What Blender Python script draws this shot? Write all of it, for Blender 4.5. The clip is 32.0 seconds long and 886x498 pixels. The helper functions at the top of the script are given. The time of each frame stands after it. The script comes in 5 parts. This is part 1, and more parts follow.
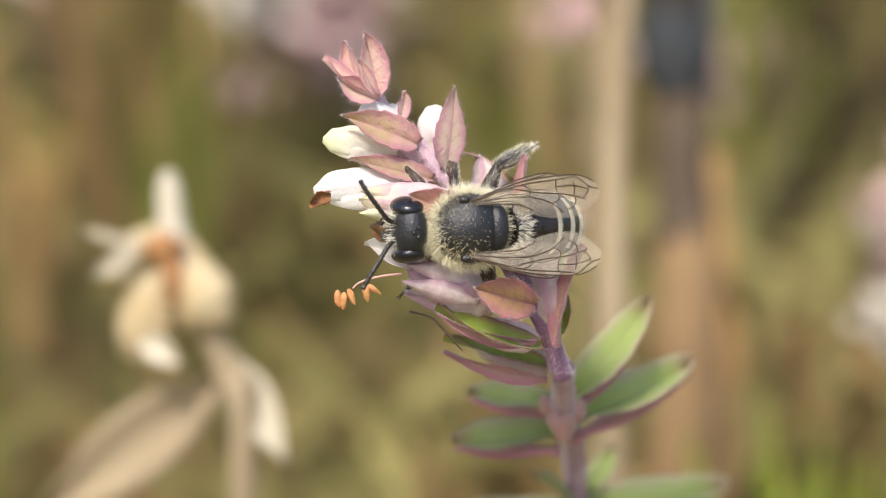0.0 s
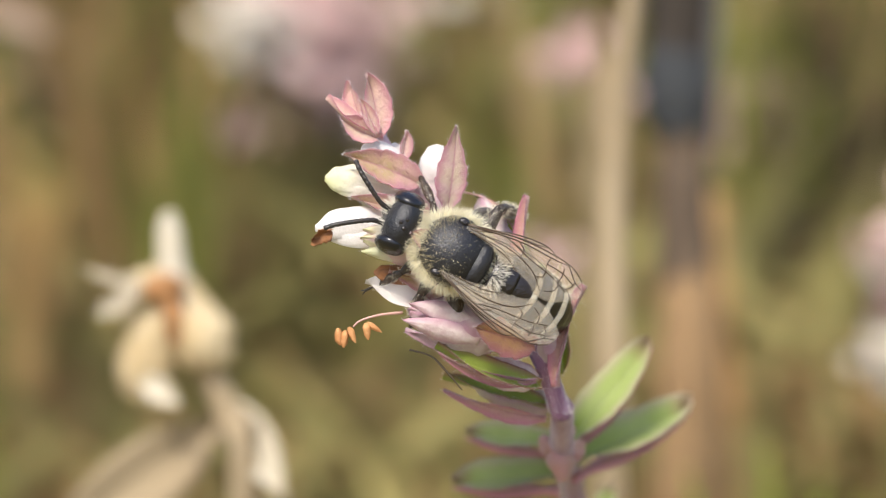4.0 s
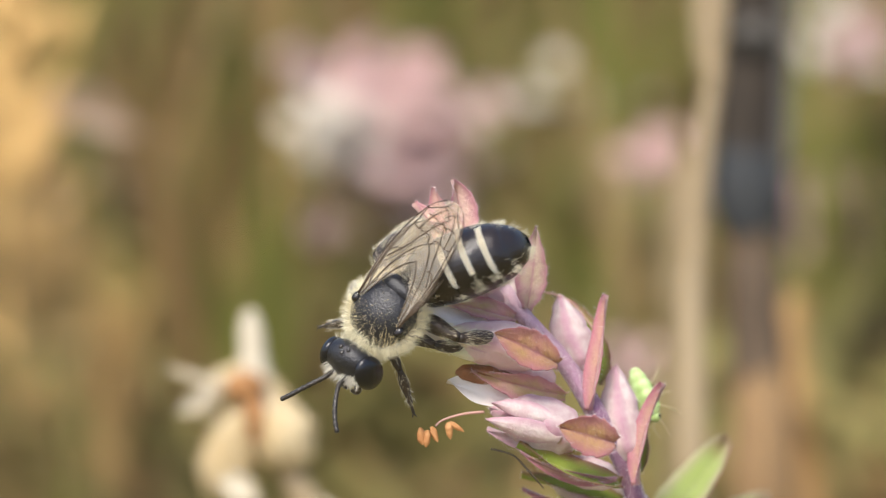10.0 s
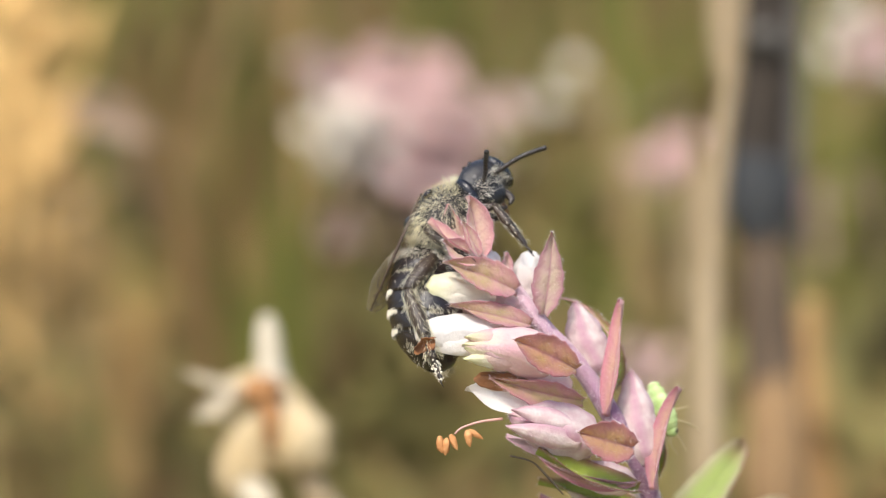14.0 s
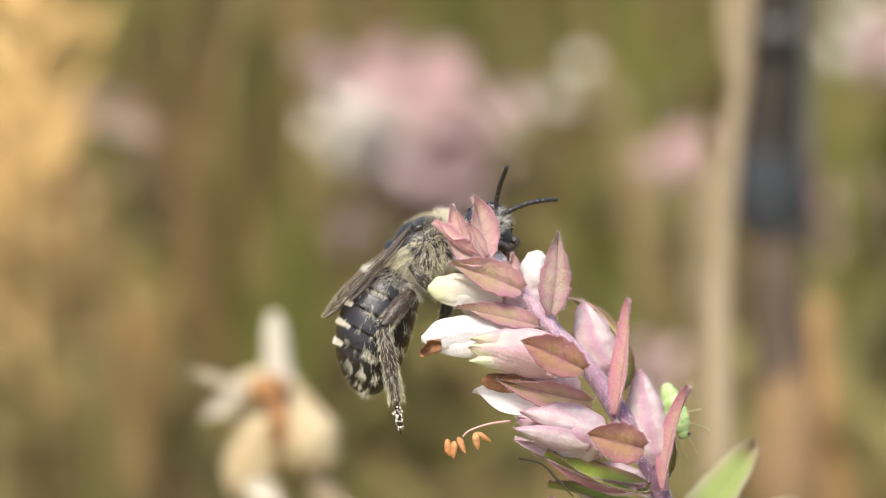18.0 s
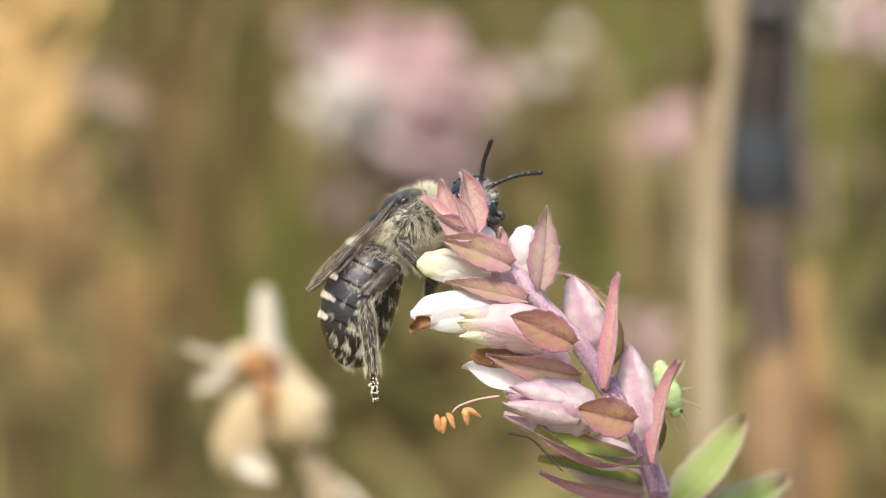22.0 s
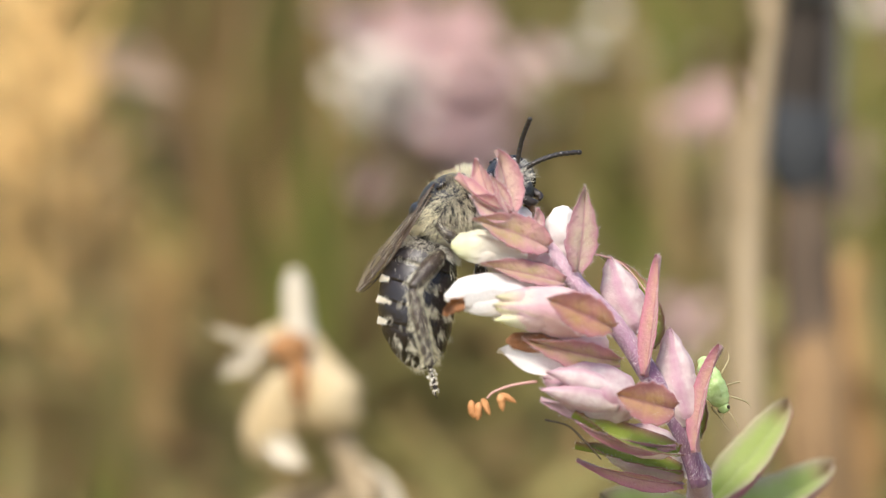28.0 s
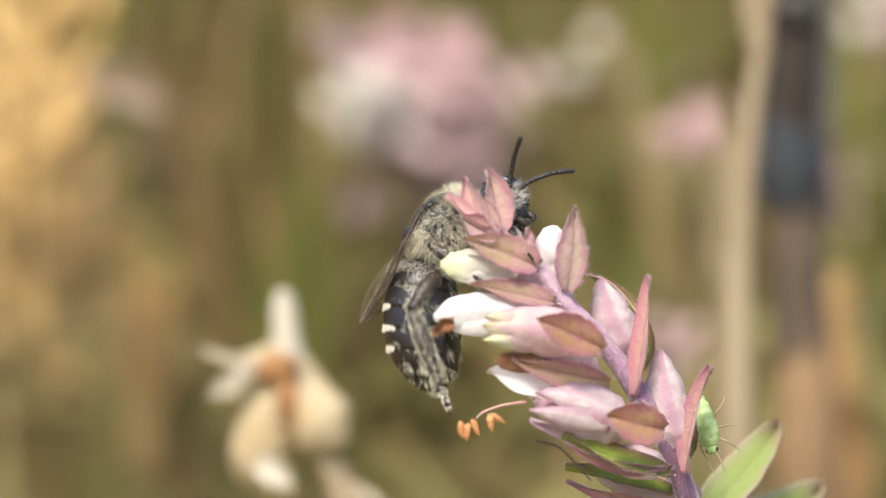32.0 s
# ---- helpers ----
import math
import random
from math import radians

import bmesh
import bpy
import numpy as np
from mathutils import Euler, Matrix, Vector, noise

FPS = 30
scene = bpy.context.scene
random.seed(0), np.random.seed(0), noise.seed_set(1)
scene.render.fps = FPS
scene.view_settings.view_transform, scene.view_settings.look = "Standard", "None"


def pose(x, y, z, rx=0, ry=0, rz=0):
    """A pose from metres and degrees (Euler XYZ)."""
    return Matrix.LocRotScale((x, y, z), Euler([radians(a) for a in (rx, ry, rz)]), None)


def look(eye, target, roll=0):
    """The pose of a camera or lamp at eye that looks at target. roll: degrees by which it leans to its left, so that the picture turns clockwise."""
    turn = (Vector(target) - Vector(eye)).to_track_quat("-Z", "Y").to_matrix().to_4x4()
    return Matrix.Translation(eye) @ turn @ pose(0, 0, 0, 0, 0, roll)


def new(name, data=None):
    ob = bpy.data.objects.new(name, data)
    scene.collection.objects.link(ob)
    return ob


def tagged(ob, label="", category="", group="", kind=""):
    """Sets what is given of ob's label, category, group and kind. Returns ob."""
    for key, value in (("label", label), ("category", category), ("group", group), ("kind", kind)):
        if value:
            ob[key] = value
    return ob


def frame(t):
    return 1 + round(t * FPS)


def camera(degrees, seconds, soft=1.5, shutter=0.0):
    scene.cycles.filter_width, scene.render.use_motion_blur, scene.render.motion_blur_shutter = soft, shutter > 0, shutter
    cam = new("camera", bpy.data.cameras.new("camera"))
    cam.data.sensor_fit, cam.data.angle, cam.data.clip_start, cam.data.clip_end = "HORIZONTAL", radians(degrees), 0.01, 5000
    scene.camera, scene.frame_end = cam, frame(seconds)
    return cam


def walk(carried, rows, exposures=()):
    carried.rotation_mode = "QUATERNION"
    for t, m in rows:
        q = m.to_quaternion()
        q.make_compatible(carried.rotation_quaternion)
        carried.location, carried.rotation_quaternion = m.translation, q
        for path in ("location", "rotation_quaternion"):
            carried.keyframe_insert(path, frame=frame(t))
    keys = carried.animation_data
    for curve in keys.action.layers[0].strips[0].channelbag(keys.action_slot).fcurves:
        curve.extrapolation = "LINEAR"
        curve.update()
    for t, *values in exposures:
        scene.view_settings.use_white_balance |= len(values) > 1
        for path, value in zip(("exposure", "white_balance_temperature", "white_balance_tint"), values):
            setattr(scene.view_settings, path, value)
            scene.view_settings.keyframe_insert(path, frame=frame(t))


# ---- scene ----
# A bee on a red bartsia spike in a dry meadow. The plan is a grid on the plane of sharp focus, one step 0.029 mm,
# x to the right and y down, with d the depth in millimetres behind that plane.
VIEW = pose(0, -0.12557, 0.14365, 75, 0, 0)
TURN = VIEW.to_3x3().to_4x4()


def at(x, y, d=0.0):
    k = (130 + d) / 4492000
    return VIEW @ Vector(((x - 784) * k, (441 - y) * k, -(130 + d) / 1000))


def eye(tilt, pan, back):
    return VIEW @ pose(0, 0, back / 1000, tilt, pan, 0)


cam = camera(19.80, 32.0, soft=1.0)
cam.data.dof.use_dof = True
cam.data.dof.focus_distance = 0.1322
cam.data.dof.aperture_fstop = 26.0
walk(cam, [
    (0.0, eye(-2.502, -2.905, 3.95)), (0.5, eye(-2.489, -2.619, 3.98)), (1.0, eye(-2.216, -3.095, 4.02)), (1.5, eye(-2.105, -2.886, 4.10)),
    (2.0, eye(-2.387, -2.885, 4.23)), (2.5, eye(-1.660, -3.256, 4.37)), (3.0, eye(-1.240, -3.001, 4.48)), (3.5, eye(-1.425, -2.843, 4.53)),
    (4.0, eye(-1.586, -2.903, 4.54)), (4.5, eye(-0.944, -3.050, 4.55)), (6.5, eye(-1.020, -3.027, 6.71)), (7.0, eye(-1.712, -3.931, 6.89)),
    (7.5, eye(-2.983, -3.488, 7.07)), (8.0, eye(-3.369, -3.057, 7.19)), (8.5, eye(-2.389, -2.813, 7.25)), (9.0, eye(-0.098, -2.640, 6.92)),
    (9.5, eye(0.475, -1.583, 6.45)), (10.0, eye(0.649, -1.099, 5.87)), (10.5, eye(0.405, -0.514, 5.67)), (11.0, eye(0.344, 0.659, 5.58)),
    (11.5, eye(0.332, 0.442, 5.62)), (12.0, eye(-0.486, 0.054, 5.74)), (12.5, eye(-0.327, 0.139, 5.90)), (13.0, eye(0.543, -0.040, 5.97)),
    (13.5, eye(0.268, -0.017, 5.98)), (14.0, eye(0.746, -0.723, 5.95)), (14.5, eye(0.933, -0.683, 5.90)), (16.5, eye(1.665, -1.121, 4.74)),
    (17.0, eye(0.903, -0.716, 4.68)), (17.5, eye(0.790, -0.554, 4.61)), (18.0, eye(0.709, -0.530, 4.53)), (18.5, eye(0.546, -0.549, 4.47)),
    (19.0, eye(0.312, -0.503, 4.41)), (19.5, eye(0.048, -0.171, 4.38)), (20.0, eye(-0.059, -0.472, 4.38)), (20.5, eye(0.143, -0.802, 4.41)),
    (21.0, eye(0.260, -0.902, 4.42)), (21.5, eye(0.134, -0.961, 4.38)), (22.0, eye(0.126, -0.757, 4.31)), (22.5, eye(-0.137, -0.619, 4.25)),
    (23.0, eye(0.111, -0.677, 4.21)), (23.5, eye(0.248, -0.565, 4.15)), (24.0, eye(0.097, -0.757, 4.08)), (24.5, eye(0.007, -0.616, 3.98)),
    (26.5, eye(-0.037, -0.665, 1.23)), (27.0, eye(-0.374, -0.731, 0.70)), (27.5, eye(-0.224, -0.505, 0.50)), (28.0, eye(-0.296, -0.002, 0.34)),
    (28.5, eye(-0.065, -0.073, 0.21)), (29.0, eye(-0.158, 0.291, 0.10)), (29.5, eye(-0.133, 0.063, 0.00)), (30.0, eye(-0.005, -0.004, -0.06)),
    (30.5, eye(0.034, 0.099, -0.10)), (31.0, eye(0.022, -0.302, -0.12)), (31.5, eye(0.360, -0.530, -0.15)), (32.0, eye(0.157, -0.252, -0.19)),
])

# ---- light ----
world = bpy.data.worlds.new("sky")
scene.world = world
world.use_nodes = True
wt = world.node_tree
sky = wt.nodes.new("ShaderNodeTexSky")
sky.sky_type = "NISHITA"
sky.sun_disc = False
sky.sun_elevation, sky.sun_rotation = radians(58), radians(-152)
sky.dust_density = 3.0
wt.links.new(sky.outputs[0], wt.nodes["Background"].inputs[0])
wt.nodes["Background"].inputs[1].default_value = 0.15
sun = new("sun", bpy.data.lights.new("sun", "SUN"))
sun.data.energy, sun.data.angle, sun.data.color = 2.6, radians(14), (1.0, 0.95, 0.87)
sun.matrix_world = look((-0.5, -0.9, 1.7), (0, 0, 0))
scene.view_settings.exposure = 0.74


# ---- materials ----
def mat(name, color, rough=0.6, spec=0.5, second=None, scale=400.0, bump=0.0, bump_scale=3000.0, sheen=0.0, trans=0.0, vary=0.0, contrast=0.5,
        edge=None, edge_from=0.55, metal=0.0, coat=0.0, stretch=(1, 1, 1), along=None, vein=None):
    """A principled surface: two colours mixed by noise, margin and tip pigment by attributes, relief, variation from piece to piece."""
    m = bpy.data.materials.new(name)
    m.use_nodes = True
    nt = m.node_tree
    b = nt.nodes["Principled BSDF"]
    b.inputs["Roughness"].default_value = rough
    b.inputs["Specular IOR Level"].default_value = spec
    b.inputs["Metallic"].default_value = metal
    b.inputs["Coat Weight"].default_value = coat
    if sheen:
        b.inputs["Sheen Weight"].default_value = sheen
        b.inputs["Sheen Roughness"].default_value = 0.4
    tc = nt.nodes.new("ShaderNodeTexCoord")
    mp = nt.nodes.new("ShaderNodeMapping")
    mp.inputs["Scale"].default_value = stretch
    nt.links.new(tc.outputs["Object"], mp.inputs[0])
    vec = mp.outputs[0]

    def mix(fac, a, c):
        n = nt.nodes.new("ShaderNodeMix")
        n.data_type = "RGBA"
        for sock, v in ((n.inputs[0], fac), (n.inputs[6], a), (n.inputs[7], c)):
            if isinstance(v, bpy.types.NodeSocket):
                nt.links.new(v, sock)
            elif isinstance(v, (int, float)):
                sock.default_value = v
            else:
                sock.default_value = (*v, 1)
        return n.outputs[2]

    def ramp(src, lo, hi):
        n = nt.nodes.new("ShaderNodeMapRange")
        n.inputs[1].default_value, n.inputs[2].default_value = lo, hi
        nt.links.new(src, n.inputs[0])
        return n.outputs[0]

    def noise_tex(sc, detail=4.0):
        n = nt.nodes.new("ShaderNodeTexNoise")
        n.inputs["Scale"].default_value, n.inputs["Detail"].default_value = sc, detail
        nt.links.new(vec, n.inputs["Vector"])
        return n.outputs[0]

    col = color
    if second:
        col = mix(ramp(noise_tex(scale), 0.5 - contrast / 2, 0.5 + contrast / 2), color, second)
    if along:
        a = nt.nodes.new("ShaderNodeAttribute")
        a.attribute_name = "along"
        col = mix(ramp(a.outputs["Fac"], along[1], along[2]), col, along[0])
    if edge:
        a = nt.nodes.new("ShaderNodeAttribute")
        a.attribute_name = "edge"
        n2 = nt.nodes.new("ShaderNodeMath")
        n2.operation = "MULTIPLY_ADD"
        nt.links.new(noise_tex(2500.0), n2.inputs[0])
        n2.inputs[1].default_value = 0.5
        nt.links.new(a.outputs["Fac"], n2.inputs[2])
        col = mix(ramp(n2.outputs[0], edge_from + 0.1, edge_from + 0.75), col, edge)
    if vein:
        a = nt.nodes.new("ShaderNodeAttribute")
        a.attribute_name = "vein"
        col = mix(ramp(a.outputs["Fac"], 0.05, 1.7), col, vein)
    if vary:
        oi = nt.nodes.new("ShaderNodeObjectInfo")
        hs = nt.nodes.new("ShaderNodeHueSaturation")
        mr = nt.nodes.new("ShaderNodeMapRange")
        mr.inputs[3].default_value, mr.inputs[4].default_value = 1 - vary, 1 + vary
        nt.links.new(oi.outputs["Random"], mr.inputs[0])
        nt.links.new(mr.outputs[0], hs.inputs["Value"])
        if isinstance(col, bpy.types.NodeSocket):
            nt.links.new(col, hs.inputs["Color"])
        else:
            hs.inputs["Color"].default_value = (*col, 1)
        col = hs.outputs[0]
    if isinstance(col, bpy.types.NodeSocket):
        nt.links.new(col, b.inputs["Base Color"])
    else:
        b.inputs["Base Color"].default_value = (*col, 1)
    if bump:
        bp = nt.nodes.new("ShaderNodeBump")
        bp.inputs["Strength"].default_value = min(1.0, bump)
        bp.inputs["Distance"].default_value = 0.00015
        if vein:
            ad = nt.nodes.new("ShaderNodeMath")
            ad.operation = "MULTIPLY_ADD"
            nt.links.new(a.outputs["Fac"], ad.inputs[0])
            ad.inputs[1].default_value = -0.3
            nt.links.new(noise_tex(bump_scale, 5.0), ad.inputs[2])
            nt.links.new(ad.outputs[0], bp.inputs["Height"])
        else:
            nt.links.new(noise_tex(bump_scale, 5.0), bp.inputs["Height"])
        nt.links.new(bp.outputs[0], b.inputs["Normal"])
    if trans:
        # thin tissue lets light through
        tr = nt.nodes.new("ShaderNodeBsdfTranslucent")
        ms = nt.nodes.new("ShaderNodeMixShader")
        ms.inputs[0].default_value = trans
        if isinstance(col, bpy.types.NodeSocket):
            nt.links.new(col, tr.inputs[0])
        else:
            tr.inputs[0].default_value = (*col, 1)
        nt.links.new(b.outputs[0], ms.inputs[1])
        nt.links.new(tr.outputs[0], ms.inputs[2])
        nt.links.new(ms.outputs[0], nt.nodes["Material Output"].inputs[0])
    return m


def membrane(name, color, clear):
    """Wing membrane: mostly clear, faintly tinted, glossy."""
    m = bpy.data.materials.new(name)
    m.use_nodes = True
    nt = m.node_tree
    b = nt.nodes["Principled BSDF"]
    b.inputs["Base Color"].default_value = (*color, 1)
    b.inputs["Roughness"].default_value = 0.3
    tr = nt.nodes.new("ShaderNodeBsdfTransparent")
    tr.inputs[0].default_value = (0.97, 0.945, 0.91, 1)
    tc = nt.nodes.new("ShaderNodeTexCoord")
    n = nt.nodes.new("ShaderNodeTexNoise")
    n.inputs["Scale"].default_value = 900
    nt.links.new(tc.outputs["Object"], n.inputs["Vector"])
    bp = nt.nodes.new("ShaderNodeBump")
    bp.inputs["Distance"].default_value = 0.0002
    bp.inputs["Strength"].default_value = 0.5
    nt.links.new(n.outputs[0], bp.inputs["Height"])
    nt.links.new(bp.outputs[0], b.inputs["Normal"])
    ms = nt.nodes.new("ShaderNodeMixShader")
    ms.inputs[0].default_value = clear
    nt.links.new(b.outputs[0], ms.inputs[1])
    nt.links.new(tr.outputs[0], ms.inputs[2])
    nt.links.new(ms.outputs[0], nt.nodes["Material Output"].inputs[0])
    return m


M = {
    "bract": mat("bract_tissue", (0.60, 0.50, 0.22), 0.55, 0.3, (0.74, 0.46, 0.42), 800, 0.65, 5500, edge=(0.58, 0.27, 0.32), edge_from=0.55, trans=0.45, vary=0.1, sheen=0.35, vein=(0.52, 0.22, 0.28), contrast=0.3, along=((0.56, 0.42, 0.20), 0.55, 1.1)),
    "bract_red": mat("reddish_bract_tissue", (0.62, 0.40, 0.18), 0.55, 0.3, (0.62, 0.33, 0.25), 800, 0.65, 5500, edge=(0.52, 0.21, 0.25), edge_from=0.55, trans=0.45, vary=0.06, sheen=0.35, vein=(0.34, 0.11, 0.17), contrast=0.3),
    "bract_rose": mat("rosy_bract_tissue", (0.73, 0.54, 0.49), 0.55, 0.3, (0.68, 0.57, 0.41), 800, 0.65, 5500, edge=(0.58, 0.27, 0.34), edge_from=0.55, trans=0.45, vary=0.1, sheen=0.35, vein=(0.50, 0.20, 0.30), contrast=0.3),
    "bract_dark": mat("maroon_bract_tissue", (0.56, 0.30, 0.29), 0.55, 0.3, (0.54, 0.34, 0.24), 800, 0.65, 5500, edge=(0.52, 0.21, 0.26), edge_from=0.42, trans=0.3, vary=0.1, sheen=0.35, vein=(0.38, 0.12, 0.19), contrast=0.3),
    "bract_tip": mat("young_bract_tissue", (0.80, 0.54, 0.49), 0.55, 0.3, (0.76, 0.60, 0.46), 600, 0.65, 5500, edge=(0.66, 0.30, 0.36), edge_from=0.55, trans=0.4, vary=0.08, sheen=0.35, vein=(0.56, 0.25, 0.31)),
    "calyx": mat("calyx_tissue", (0.82, 0.70, 0.66), 0.6, 0.3, (0.65, 0.46, 0.47), 1500, 0.4, 7000, edge=(0.58, 0.33, 0.40), edge_from=0.56, trans=0.3, vary=0.08, sheen=0.5, contrast=0.35, along=((0.46, 0.24, 0.30), 0.8, 1.05)),
    "calyx_green": mat("greenish_calyx_tissue", (0.60, 0.54, 0.36), 0.6, 0.3, (0.62, 0.44, 0.42), 700, 0.5, 5500, edge=(0.52, 0.30, 0.32), edge_from=0.6, trans=0.3, sheen=0.4, contrast=0.4),
    "calyx_pale": mat("pale_calyx_tissue", (0.82, 0.64, 0.60), 0.6, 0.3, (0.74, 0.50, 0.50), 800, 0.65, 5500, edge=(0.66, 0.40, 0.48), edge_from=0.72, trans=0.35, vary=0.06, sheen=0.4, along=((0.74, 0.72, 0.42), 0.6, 1.0), contrast=0.35),
    "petal": mat("white_petal", (0.82, 0.68, 0.66), 0.5, 0.3, (0.86, 0.78, 0.74), 450, 0.5, 3500, trans=0.3, along=((0.84, 0.80, 0.76), 0.15, 0.55)),
    "petal_cream": mat("cream_petal", (0.84, 0.77, 0.66), 0.5, 0.3, (0.80, 0.78, 0.60), 450, 0.5, 3500, trans=0.3, along=((0.72, 0.72, 0.40), 0.55, 1.0)),
    "withered": mat("withered_petal", (0.36, 0.16, 0.06), 0.6, 0.3, (0.14, 0.06, 0.03), 900, 0.8, 3000),
    "anther": mat("orange_anther", (0.68, 0.36, 0.15), 0.55, 0.3, (0.48, 0.20, 0.07), 1500, 0.7, 4000, trans=0.2),
    "filament": mat("pink_filament", (0.55, 0.32, 0.27), 0.5, 0.3),
    "stem": mat("purple_stem", (0.15, 0.06, 0.13), 0.6, 0.3, (0.36, 0.20, 0.29), 1400, 0.9, 5000, stretch=(1, 1, 0.4), sheen=0.3, along=((0.64, 0.44, 0.50), 0.3, 0.75)),
    "low_stem": mat("mauve_stem", (0.27, 0.15, 0.19), 0.6, 0.3, (0.47, 0.33, 0.36), 700, 0.8, 4000, stretch=(1, 1, 0.4), sheen=0.3),
    "leaf": mat("green_leaf", (0.31, 0.39, 0.08), 0.55, 0.3, (0.44, 0.50, 0.20), 300, 0.7, 2500, edge=(0.50, 0.42, 0.30), edge_from=0.62, trans=0.42, vary=0.12, sheen=0.25, vein=(0.36, 0.40, 0.17), along=((0.40, 0.22, 0.18), 0.8, 1.05)),
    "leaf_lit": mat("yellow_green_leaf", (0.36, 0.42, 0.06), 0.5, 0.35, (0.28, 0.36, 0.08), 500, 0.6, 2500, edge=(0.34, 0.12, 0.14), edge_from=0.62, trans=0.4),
    "fuzz": mat("white_plant_hair", (0.78, 0.68, 0.67), 0.6, 0.3),
    "bug": mat("green_bug_skin", (0.29, 0.43, 0.13), 0.45, 0.4, (0.54, 0.66, 0.32), 2200, 0.3, 3000),
    "bug_leg": mat("pale_bug_leg", (0.36, 0.30, 0.16), 0.5, 0.3),
    "chitin": mat("black_chitin", (0.010, 0.010, 0.013), 0.30, 0.5, (0.018, 0.017, 0.018), 900, 0.45, 9000),
    "shiny": mat("shiny_black_chitin", (0.009, 0.008, 0.009), 0.24, 0.55, (0.02, 0.012, 0.009), 500, 0.35, 7000),
    "eye": mat("compound_eye", (0.008, 0.008, 0.011), 0.2, 0.5, bump=0.15, bump_scale=16000),
    "leg": mat("dark_brown_leg", (0.016, 0.012, 0.009), 0.36, 0.5, (0.04, 0.024, 0.014), 900, 0.5, 6000),
    "antenna": mat("black_antenna", (0.014, 0.012, 0.011), 0.35, 0.5, (0.03, 0.022, 0.016), 900, 0.4, 7000),
    "tongue": mat("amber_black_mouthpart", (0.03, 0.018, 0.01), 0.35, 0.5, (0.20, 0.09, 0.03), 1400, 0.4, 6000),
    "fur": mat("pale_yellow_fur", (0.76, 0.69, 0.47), 0.7, 0.2, (0.86, 0.81, 0.62), 700, sheen=0.4, trans=0.3),
    "fur_gold": mat("golden_fur", (0.62, 0.52, 0.29), 0.7, 0.2, (0.74, 0.66, 0.45), 700, sheen=0.2),
    "fur_white": mat("whitish_fur", (0.82, 0.79, 0.70), 0.7, 0.2, (0.74, 0.68, 0.54), 700, sheen=0.3, trans=0.15),
    "fur_grey": mat("greyish_fur", (0.46, 0.42, 0.33), 0.7, 0.2, (0.62, 0.58, 0.47), 700, sheen=0.3),
    "fur_side": mat("greyish_white_fur", (0.78, 0.72, 0.53), 0.7, 0.2, (0.88, 0.83, 0.66), 700, sheen=0.4, trans=0.35),
    "fur_dark": mat("dark_fur", (0.06, 0.045, 0.03), 0.7, 0.2),
    "pollen": mat("cream_pollen", (0.82, 0.76, 0.62), 0.8, 0.1),
    "pollen_gold": mat("golden_pollen", (0.66, 0.52, 0.26), 0.8, 0.1),
    "wing": membrane("wing_membrane", (0.64, 0.58, 0.48), 0.875),
    "vein": mat("wing_vein", (0.055, 0.033, 0.018), 0.4, 0.4),
    "tan": mat("dry_tan_stalk", (0.21, 0.16, 0.085), 0.8, 0.2, (0.17, 0.125, 0.065), 90, 0.5, 600, stretch=(1, 1, 0.2)),
    "pale_tan": mat("bleached_stalk", (0.32, 0.25, 0.155), 0.8, 0.2, (0.25, 0.185, 0.11), 80, 0.5, 600, stretch=(1, 1, 0.2)),
    "orange_tan": mat("orange_brown_stalk", (0.50, 0.31, 0.13), 0.8, 0.2, (0.40, 0.235, 0.095), 80, 0.5, 600, stretch=(1, 1, 0.2)),
    "gold": mat("golden_dry_grass", (0.64, 0.43, 0.18), 0.75, 0.2, (0.46, 0.28, 0.10), 120, 0.4, 800),
    # brighter copy of the gold, with the grass highlights put into its colour
    "gold_highlight": mat("highlight_golden_dry_grass", (0.76, 0.51, 0.21), 0.7, 0.25, (0.58, 0.36, 0.13), 160, 0.4, 800),
    "grey_stalk": mat("grey_brown_bark", (0.021, 0.018, 0.015), 0.85, 0.15, (0.048, 0.038, 0.029), 220, 0.9, 900, stretch=(1, 1, 0.3)),
    "grey_tan": mat("weathered_tan_bark", (0.29, 0.185, 0.09), 0.8, 0.2, (0.21, 0.13, 0.065), 200, 0.8, 900, stretch=(1, 1, 0.3)),
    "brown_bark": mat("grey_brown_dry_bark", (0.12, 0.085, 0.055), 0.85, 0.15, (0.075, 0.055, 0.04), 200, 0.8, 900, stretch=(1, 1, 0.3)),
    "pale_bark": mat("pale_grey_torn_bark", (0.14, 0.13, 0.115), 0.8, 0.2, (0.09, 0.083, 0.073), 200, 0.8, 900),
    # dark brown that carries the shade of the background at the right
    "shade_grass": mat("shade_brown_grass", (0.13, 0.10, 0.05), 0.85, 0.15, (0.09, 0.07, 0.035), 60, 0.4, 600, trans=0.1),
    "dusty": mat("dusty_dry_leaf", (0.40, 0.30, 0.22), 0.8, 0.2, (0.32, 0.23, 0.16), 120, 0.4, 800, trans=0.2),
    "node": mat("blue_grey_bark", (0.028, 0.031, 0.034), 0.8, 0.2, (0.052, 0.054, 0.055), 260, 0.8, 900),
    "pod": mat("papery_seed_pod", (0.66, 0.56, 0.36), 0.7, 0.3, (0.46, 0.32, 0.15), 220, 0.6, 900, trans=0.25),
    "pod_white": mat("bleached_pod", (0.72, 0.67, 0.54), 0.7, 0.3, (0.52, 0.43, 0.29), 160, 0.5, 900, trans=0.25),
    "rust": mat("rust_brown_pod", (0.36, 0.18, 0.07), 0.7, 0.3, (0.26, 0.12, 0.045), 300, 0.6, 900),
